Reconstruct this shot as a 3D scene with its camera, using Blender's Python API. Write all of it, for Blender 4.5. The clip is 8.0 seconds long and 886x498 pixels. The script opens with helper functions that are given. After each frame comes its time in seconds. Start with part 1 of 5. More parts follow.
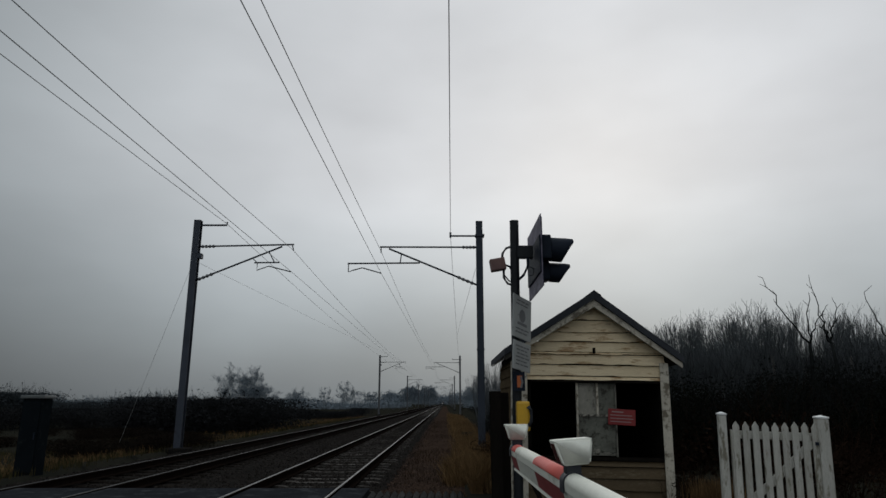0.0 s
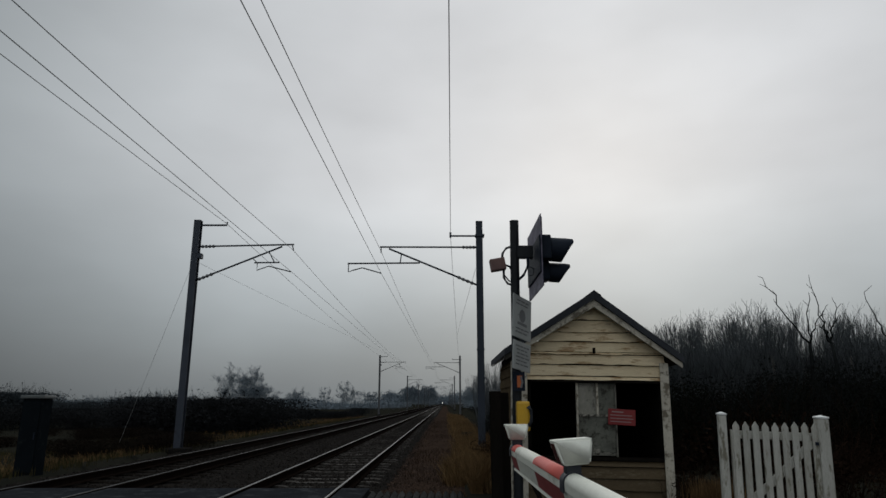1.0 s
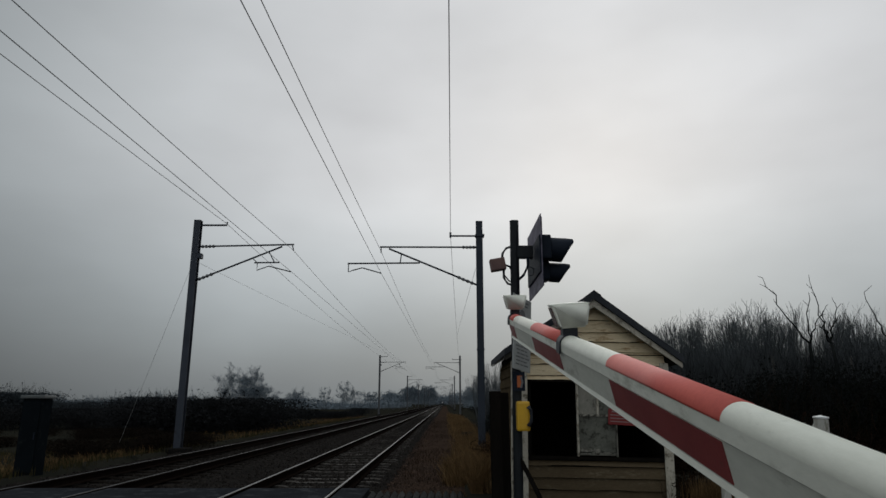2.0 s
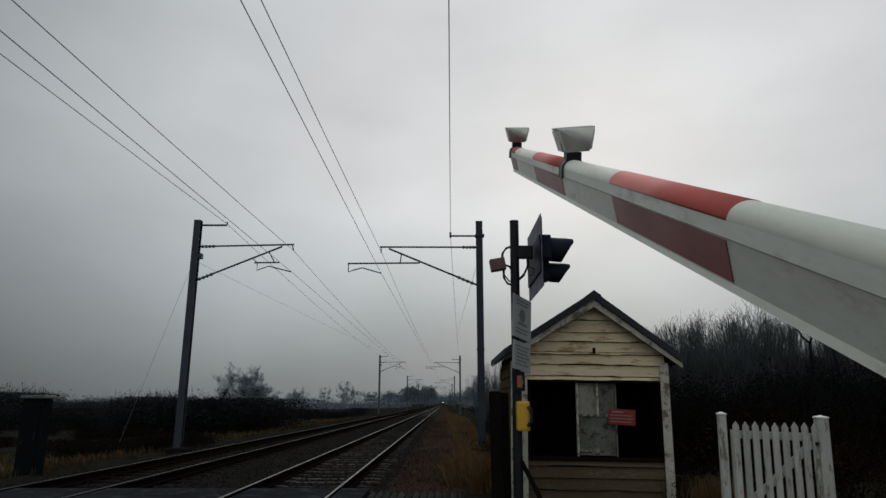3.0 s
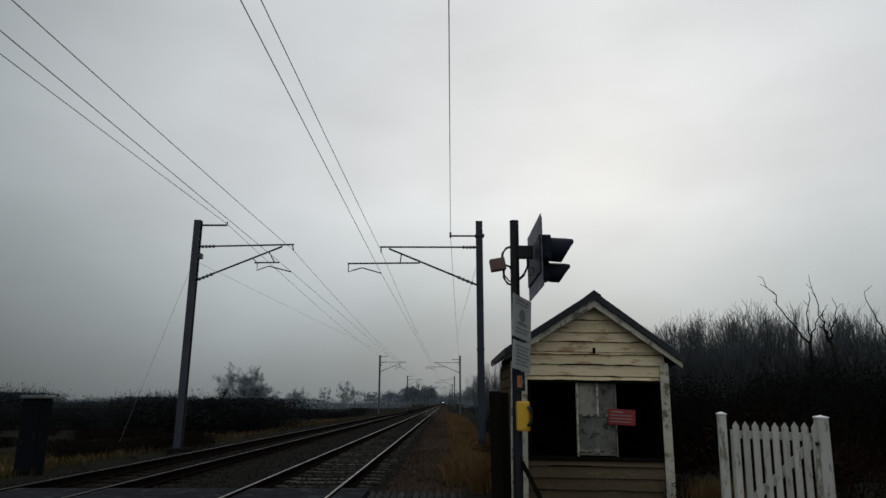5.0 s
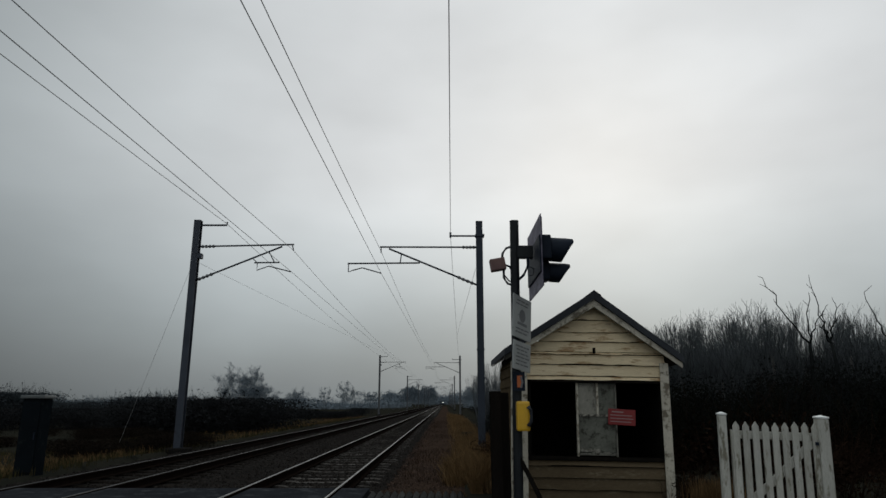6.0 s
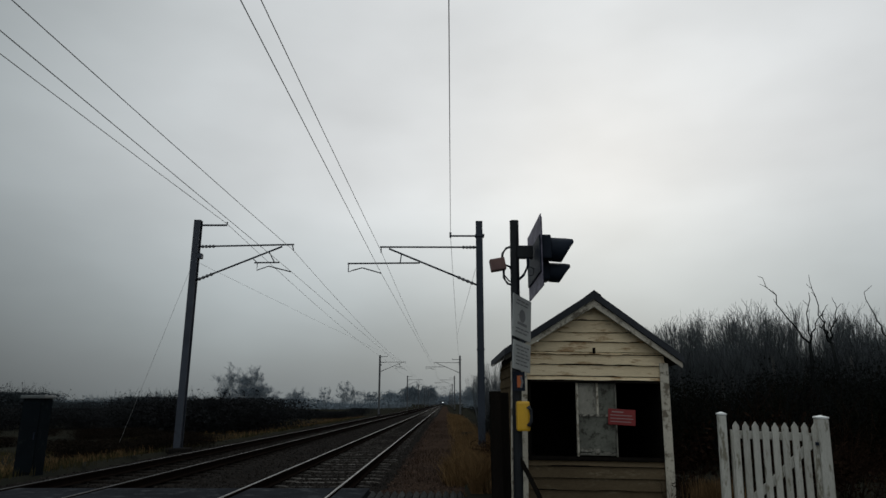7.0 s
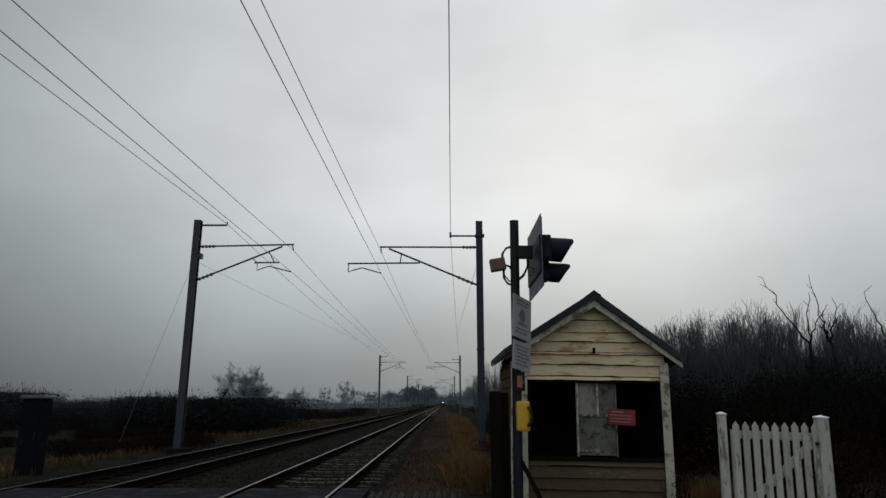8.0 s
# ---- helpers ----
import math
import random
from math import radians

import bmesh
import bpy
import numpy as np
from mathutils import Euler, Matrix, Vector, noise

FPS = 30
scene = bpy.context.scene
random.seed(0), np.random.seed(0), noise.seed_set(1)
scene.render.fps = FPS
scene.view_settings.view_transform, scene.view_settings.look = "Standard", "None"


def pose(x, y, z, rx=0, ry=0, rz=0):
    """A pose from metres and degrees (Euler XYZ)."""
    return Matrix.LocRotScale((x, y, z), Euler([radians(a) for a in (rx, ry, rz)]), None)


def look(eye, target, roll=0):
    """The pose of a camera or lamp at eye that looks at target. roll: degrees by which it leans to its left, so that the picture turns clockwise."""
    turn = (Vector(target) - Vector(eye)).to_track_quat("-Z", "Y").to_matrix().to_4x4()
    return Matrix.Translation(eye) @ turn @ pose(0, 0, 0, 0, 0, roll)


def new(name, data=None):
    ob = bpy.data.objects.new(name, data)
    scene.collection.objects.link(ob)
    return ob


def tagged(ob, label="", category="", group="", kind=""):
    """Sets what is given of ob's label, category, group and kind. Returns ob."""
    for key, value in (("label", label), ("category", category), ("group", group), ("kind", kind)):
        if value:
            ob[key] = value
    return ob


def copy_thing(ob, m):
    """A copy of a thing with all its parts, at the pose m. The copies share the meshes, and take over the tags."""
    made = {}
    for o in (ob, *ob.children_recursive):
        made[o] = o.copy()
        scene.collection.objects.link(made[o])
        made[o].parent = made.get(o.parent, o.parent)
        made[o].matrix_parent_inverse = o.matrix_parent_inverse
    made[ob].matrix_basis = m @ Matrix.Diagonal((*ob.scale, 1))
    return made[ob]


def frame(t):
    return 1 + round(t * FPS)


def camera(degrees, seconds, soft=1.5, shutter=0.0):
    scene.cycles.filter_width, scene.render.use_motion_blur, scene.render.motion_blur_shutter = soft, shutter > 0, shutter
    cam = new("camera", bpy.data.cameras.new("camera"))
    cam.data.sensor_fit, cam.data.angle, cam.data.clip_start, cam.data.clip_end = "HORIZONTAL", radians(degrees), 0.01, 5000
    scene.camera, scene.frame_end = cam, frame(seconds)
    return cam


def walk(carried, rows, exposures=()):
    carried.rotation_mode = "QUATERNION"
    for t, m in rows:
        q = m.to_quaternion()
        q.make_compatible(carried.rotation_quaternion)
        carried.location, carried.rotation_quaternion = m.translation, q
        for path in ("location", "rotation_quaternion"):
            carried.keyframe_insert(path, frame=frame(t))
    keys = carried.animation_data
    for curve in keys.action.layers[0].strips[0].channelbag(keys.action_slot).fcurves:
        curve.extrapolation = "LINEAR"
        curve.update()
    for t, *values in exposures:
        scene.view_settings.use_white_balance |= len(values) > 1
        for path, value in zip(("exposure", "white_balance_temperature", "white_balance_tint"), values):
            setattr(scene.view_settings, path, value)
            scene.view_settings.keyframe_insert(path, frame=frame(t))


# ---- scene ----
cam = camera(69.03, 8.0, soft=1.5)
EYE = (0.0, 0.0, 1.31)
CAM_POSE = pose(*EYE, 90 + 13.467, 0, 0.151)
walk(cam, [(0.0, CAM_POSE), (8.0, CAM_POSE)],
     exposures=[(0.0, -0.10, 6420, 10), (0.9, -0.10, 6470, 10), (2.5, -0.10, 6520, 10), (3.5, -0.07, 6520, 10), (4.3, 0.0, 6510, 9), (8.0, 0.0, 6490, 8)])

# ---- overcast daylight ----
SUN_DIR = Vector((0.22, 0.87, 0.35)).normalized()


def make_world():
    w = bpy.data.worlds.new("overcast_sky")
    scene.world = w
    w.use_nodes = True
    nt = w.node_tree
    N, L = nt.nodes, nt.links
    N.clear()
    out = N.new("ShaderNodeOutputWorld")
    bg = N.new("ShaderNodeBackground")
    tc = N.new("ShaderNodeTexCoord")
    sky = N.new("ShaderNodeTexSky")
    sky.sky_type = 'NISHITA'
    sky.sun_disc = False
    sky.sun_elevation = math.asin(SUN_DIR.z)
    sky.sun_rotation = math.atan2(SUN_DIR.x, SUN_DIR.y)
    sky.dust_density = 4.0
    nrm = N.new("ShaderNodeVectorMath")
    nrm.operation = 'NORMALIZE'
    L.new(tc.outputs["Generated"], nrm.inputs[0])
    dot = N.new("ShaderNodeVectorMath")
    dot.operation = 'DOT_PRODUCT'
    dot.inputs[1].default_value = SUN_DIR
    L.new(nrm.outputs[0], dot.inputs[0])
    glow = N.new("ShaderNodeMapRange")
    glow.interpolation_type = 'SMOOTHSTEP'
    for i, v in ((1, 0.44), (2, 1.04), (3, 0.205), (4, 0.70)):
        glow.inputs[i].default_value = v
    L.new(dot.outputs["Value"], glow.inputs[0])
    # unseen sky away from the sun, brightened to light camera-facing surfaces
    thin = N.new("ShaderNodeMapRange")
    thin.interpolation_type = 'SMOOTHSTEP'
    for i, v in ((1, 0.25), (2, -0.75), (3, 0.0), (4, 0.33)):
        thin.inputs[i].default_value = v
    L.new(dot.outputs["Value"], thin.inputs[0])
    both = N.new("ShaderNodeMath")
    L.new(glow.outputs[0], both.inputs[0])
    L.new(thin.outputs[0], both.inputs[1])
    sep = N.new("ShaderNodeSeparateXYZ")
    L.new(nrm.outputs[0], sep.inputs[0])
    hor = N.new("ShaderNodeMapRange")
    hor.interpolation_type = 'SMOOTHSTEP'
    for i, v in ((1, -0.03), (2, 0.29), (3, 0.36), (4, 1.0)):
        hor.inputs[i].default_value = v
    L.new(sep.outputs["Z"], hor.inputs[0])
    zen = N.new("ShaderNodeMapRange")
    zen.interpolation_type = 'SMOOTHSTEP'
    for i, v in ((1, 0.50), (2, 1.0), (3, 1.0), (4, 3.1)):
        zen.inputs[i].default_value = v
    L.new(sep.outputs["Z"], zen.inputs[0])
    hz = N.new("ShaderNodeMath")
    hz.operation = 'MULTIPLY'
    L.new(hor.outputs[0], hz.inputs[0])
    L.new(zen.outputs[0], hz.inputs[1])
    # soft cloud banks, flattened towards the horizon
    mp = N.new("ShaderNodeMapping")
    mp.inputs["Scale"].default_value = (1.0, 1.0, 2.2)
    L.new(nrm.outputs[0], mp.inputs[0])
    nz = N.new("ShaderNodeTexNoise")
    nz.inputs["Scale"].default_value = 2.6
    nz.inputs["Detail"].default_value = 4.0
    nz.inputs["Roughness"].default_value = 0.45
    L.new(mp.outputs[0], nz.inputs["Vector"])
    cl = N.new("ShaderNodeMapRange")
    for i, v in ((1, 0.25), (2, 0.75), (3, 0.85), (4, 1.15)):
        cl.inputs[i].default_value = v
    L.new(nz.outputs["Fac"], cl.inputs[0])
    m1 = N.new("ShaderNodeMath")
    m1.operation = 'MULTIPLY'
    L.new(both.outputs[0], m1.inputs[0])
    L.new(hz.outputs[0], m1.inputs[1])
    m2 = N.new("ShaderNodeMath")
    m2.operation = 'MULTIPLY'
    L.new(m1.outputs[0], m2.inputs[0])
    L.new(cl.outputs[0], m2.inputs[1])
    tint = N.new("ShaderNodeVectorMath")
    tint.operation = 'SCALE'
    hue = N.new("ShaderNodeMixRGB")
    hue.inputs[1].default_value = (0.905, 1.0, 1.045, 1)
    hue.inputs[2].default_value = (0.975, 1.0, 1.028, 1)
    warm = N.new("ShaderNodeMapRange")
    warm.inputs[1].default_value = 0.27
    warm.inputs[2].default_value = 0.66
    L.new(both.outputs[0], warm.inputs[0])
    high = N.new("ShaderNodeMath")
    high.operation = 'MULTIPLY'
    L.new(warm.outputs[0], high.inputs[0])
    lift = N.new("ShaderNodeMapRange")
    lift.interpolation_type = 'SMOOTHSTEP'
    lift.inputs[1].default_value = 0.08
    lift.inputs[2].default_value = 0.36
    L.new(sep.outputs["Z"], lift.inputs[0])
    L.new(lift.outputs[0], high.inputs[1])
    L.new(high.outputs[0], hue.inputs[0])
    L.new(hue.outputs[0], tint.inputs[0])
    L.new(m2.outputs[0], tint.inputs["Scale"])
    mix = N.new("ShaderNodeMixRGB")
    mix.blend_type = 'ADD'
    mix.inputs[0].default_value = 0.002
    L.new(tint.outputs[0], mix.inputs[1])
    L.new(sky.outputs[0], mix.inputs[2])
    L.new(mix.outputs[0], bg.inputs[0])
    bg.inputs[1].default_value = 1.0
    L.new(bg.outputs[0], out.inputs[0])


make_world()
sun_data = bpy.data.lights.new("sun", 'SUN')
sun_data.energy = 0.3
sun_data.angle = radians(40)
sun_data.color = (1.0, 0.97, 0.93)
sun = new("sun", sun_data)
sun.matrix_basis = look(SUN_DIR * 50, (0, 0, 0))


# ---- materials ----
def material(name, c1, c2=None, rough=0.8, metal=0.0, scale=6.0, fine=60.0, bump=0.15, c3=None, spot=0.62,
             stretch=(1, 1, 1), island=0.0, spec=0.5, vary=0.0, depth=0.01):
    """Two scales of noise between c1 and c2, optional stains c3, fine relief."""
    m = bpy.data.materials.new(name)
    m.use_nodes = True
    nt = m.node_tree
    N, L = nt.nodes, nt.links
    b = N["Principled BSDF"]
    b.inputs["Roughness"].default_value = rough
    b.inputs["Metallic"].default_value = metal
    b.inputs["Specular IOR Level"].default_value = spec
    tc = N.new("ShaderNodeTexCoord")
    mp = N.new("ShaderNodeMapping")
    mp.inputs["Scale"].default_value = stretch
    L.new(tc.outputs["Object"], mp.inputs[0])
    oi = N.new("ShaderNodeObjectInfo")
    add = N.new("ShaderNodeVectorMath")
    add.operation = 'MULTIPLY_ADD'
    add.inputs[1].default_value = (37, 53, 71)
    L.new(oi.outputs["Random"], add.inputs[0])
    L.new(mp.outputs[0], add.inputs[2])
    big = N.new("ShaderNodeTexNoise")
    big.inputs["Scale"].default_value = scale
    big.inputs["Detail"].default_value = 5
    L.new(add.outputs[0], big.inputs["Vector"])
    sm = N.new("ShaderNodeTexNoise")
    sm.inputs["Scale"].default_value = fine
    sm.inputs["Detail"].default_value = 6
    sm.inputs["Roughness"].default_value = 0.65
    L.new(add.outputs[0], sm.inputs["Vector"])
    mean = N.new("ShaderNodeMath")
    mean.operation = 'MULTIPLY_ADD'
    mean.inputs[1].default_value = 0.55
    L.new(big.outputs["Fac"], mean.inputs[0])
    half = N.new("ShaderNodeMath")
    half.operation = 'MULTIPLY'
    half.inputs[1].default_value = 0.45
    L.new(sm.outputs["Fac"], half.inputs[0])
    L.new(half.outputs[0], mean.inputs[2])
    rg = N.new("ShaderNodeMapRange")
    rg.inputs[1].default_value = 0.36
    rg.inputs[2].default_value = 0.64
    L.new(mean.outputs[0], rg.inputs[0])
    mix = N.new("ShaderNodeMixRGB")
    mix.inputs[1].default_value = (*c1, 1)
    mix.inputs[2].default_value = (*(c2 or [x * 0.75 for x in c1]), 1)
    L.new(rg.outputs[0], mix.inputs[0])
    col = mix.outputs[0]
    if c3:
        st = N.new("ShaderNodeTexNoise")
        st.inputs["Scale"].default_value = scale * 2.3
        st.inputs["Detail"].default_value = 8
        st.inputs["Roughness"].default_value = 0.7
        L.new(add.outputs[0], st.inputs["Vector"])
        r2 = N.new("ShaderNodeMapRange")
        r2.inputs[1].default_value = spot - 0.04
        r2.inputs[2].default_value = spot + 0.05
        L.new(st.outputs["Fac"], r2.inputs[0])
        mx = N.new("ShaderNodeMixRGB")
        mx.inputs[2].default_value = (*c3, 1)
        L.new(r2.outputs[0], mx.inputs[0])
        L.new(col, mx.inputs[1])
        col = mx.outputs[0]
    if island:
        geo = N.new("ShaderNodeNewGeometry")
        hs = N.new("ShaderNodeHueSaturation")
        mr = N.new("ShaderNodeMapRange")
        mr.inputs[3].default_value = 1 - island
        mr.inputs[4].default_value = 1 + island
        L.new(geo.outputs["Random Per Island"], mr.inputs[0])
        L.new(mr.outputs[0], hs.inputs["Value"])
        L.new(col, hs.inputs["Color"])
        col = hs.outputs[0]
    if vary:
        hv = N.new("ShaderNodeHueSaturation")
        mv = N.new("ShaderNodeMapRange")
        mv.inputs[3].default_value = 1 - vary
        mv.inputs[4].default_value = 1 + vary
        L.new(oi.outputs["Random"], mv.inputs[0])
        L.new(mv.outputs[0], hv.inputs["Value"])
        L.new(col, hv.inputs["Color"])
        col = hv.outputs[0]
    L.new(col, b.inputs["Base Color"])
    if bump:
        bp = N.new("ShaderNodeBump")
        bp.inputs["Strength"].default_value = bump
        bp.inputs["Distance"].default_value = depth
        L.new(sm.outputs["Fac"], bp.inputs["Height"])
        L.new(bp.outputs[0], b.inputs["Normal"])
    rr = N.new("ShaderNodeMapRange")
    rr.inputs[3].default_value = max(0.02, rough - 0.12)
    rr.inputs[4].default_value = min(1, rough + 0.12)
    L.new(big.outputs["Fac"], rr.inputs[0])
    L.new(rr.outputs[0], b.inputs["Roughness"])
    return m


def glowing(name, colour, strength):
    m = bpy.data.materials.new(name)
    m.use_nodes = True
    b = m.node_tree.nodes["Principled BSDF"]
    b.inputs["Base Color"].default_value = (*colour, 1)
    b.inputs["Emission Color"].default_value = (*colour, 1)
    b.inputs["Emission Strength"].default_value = strength
    return m


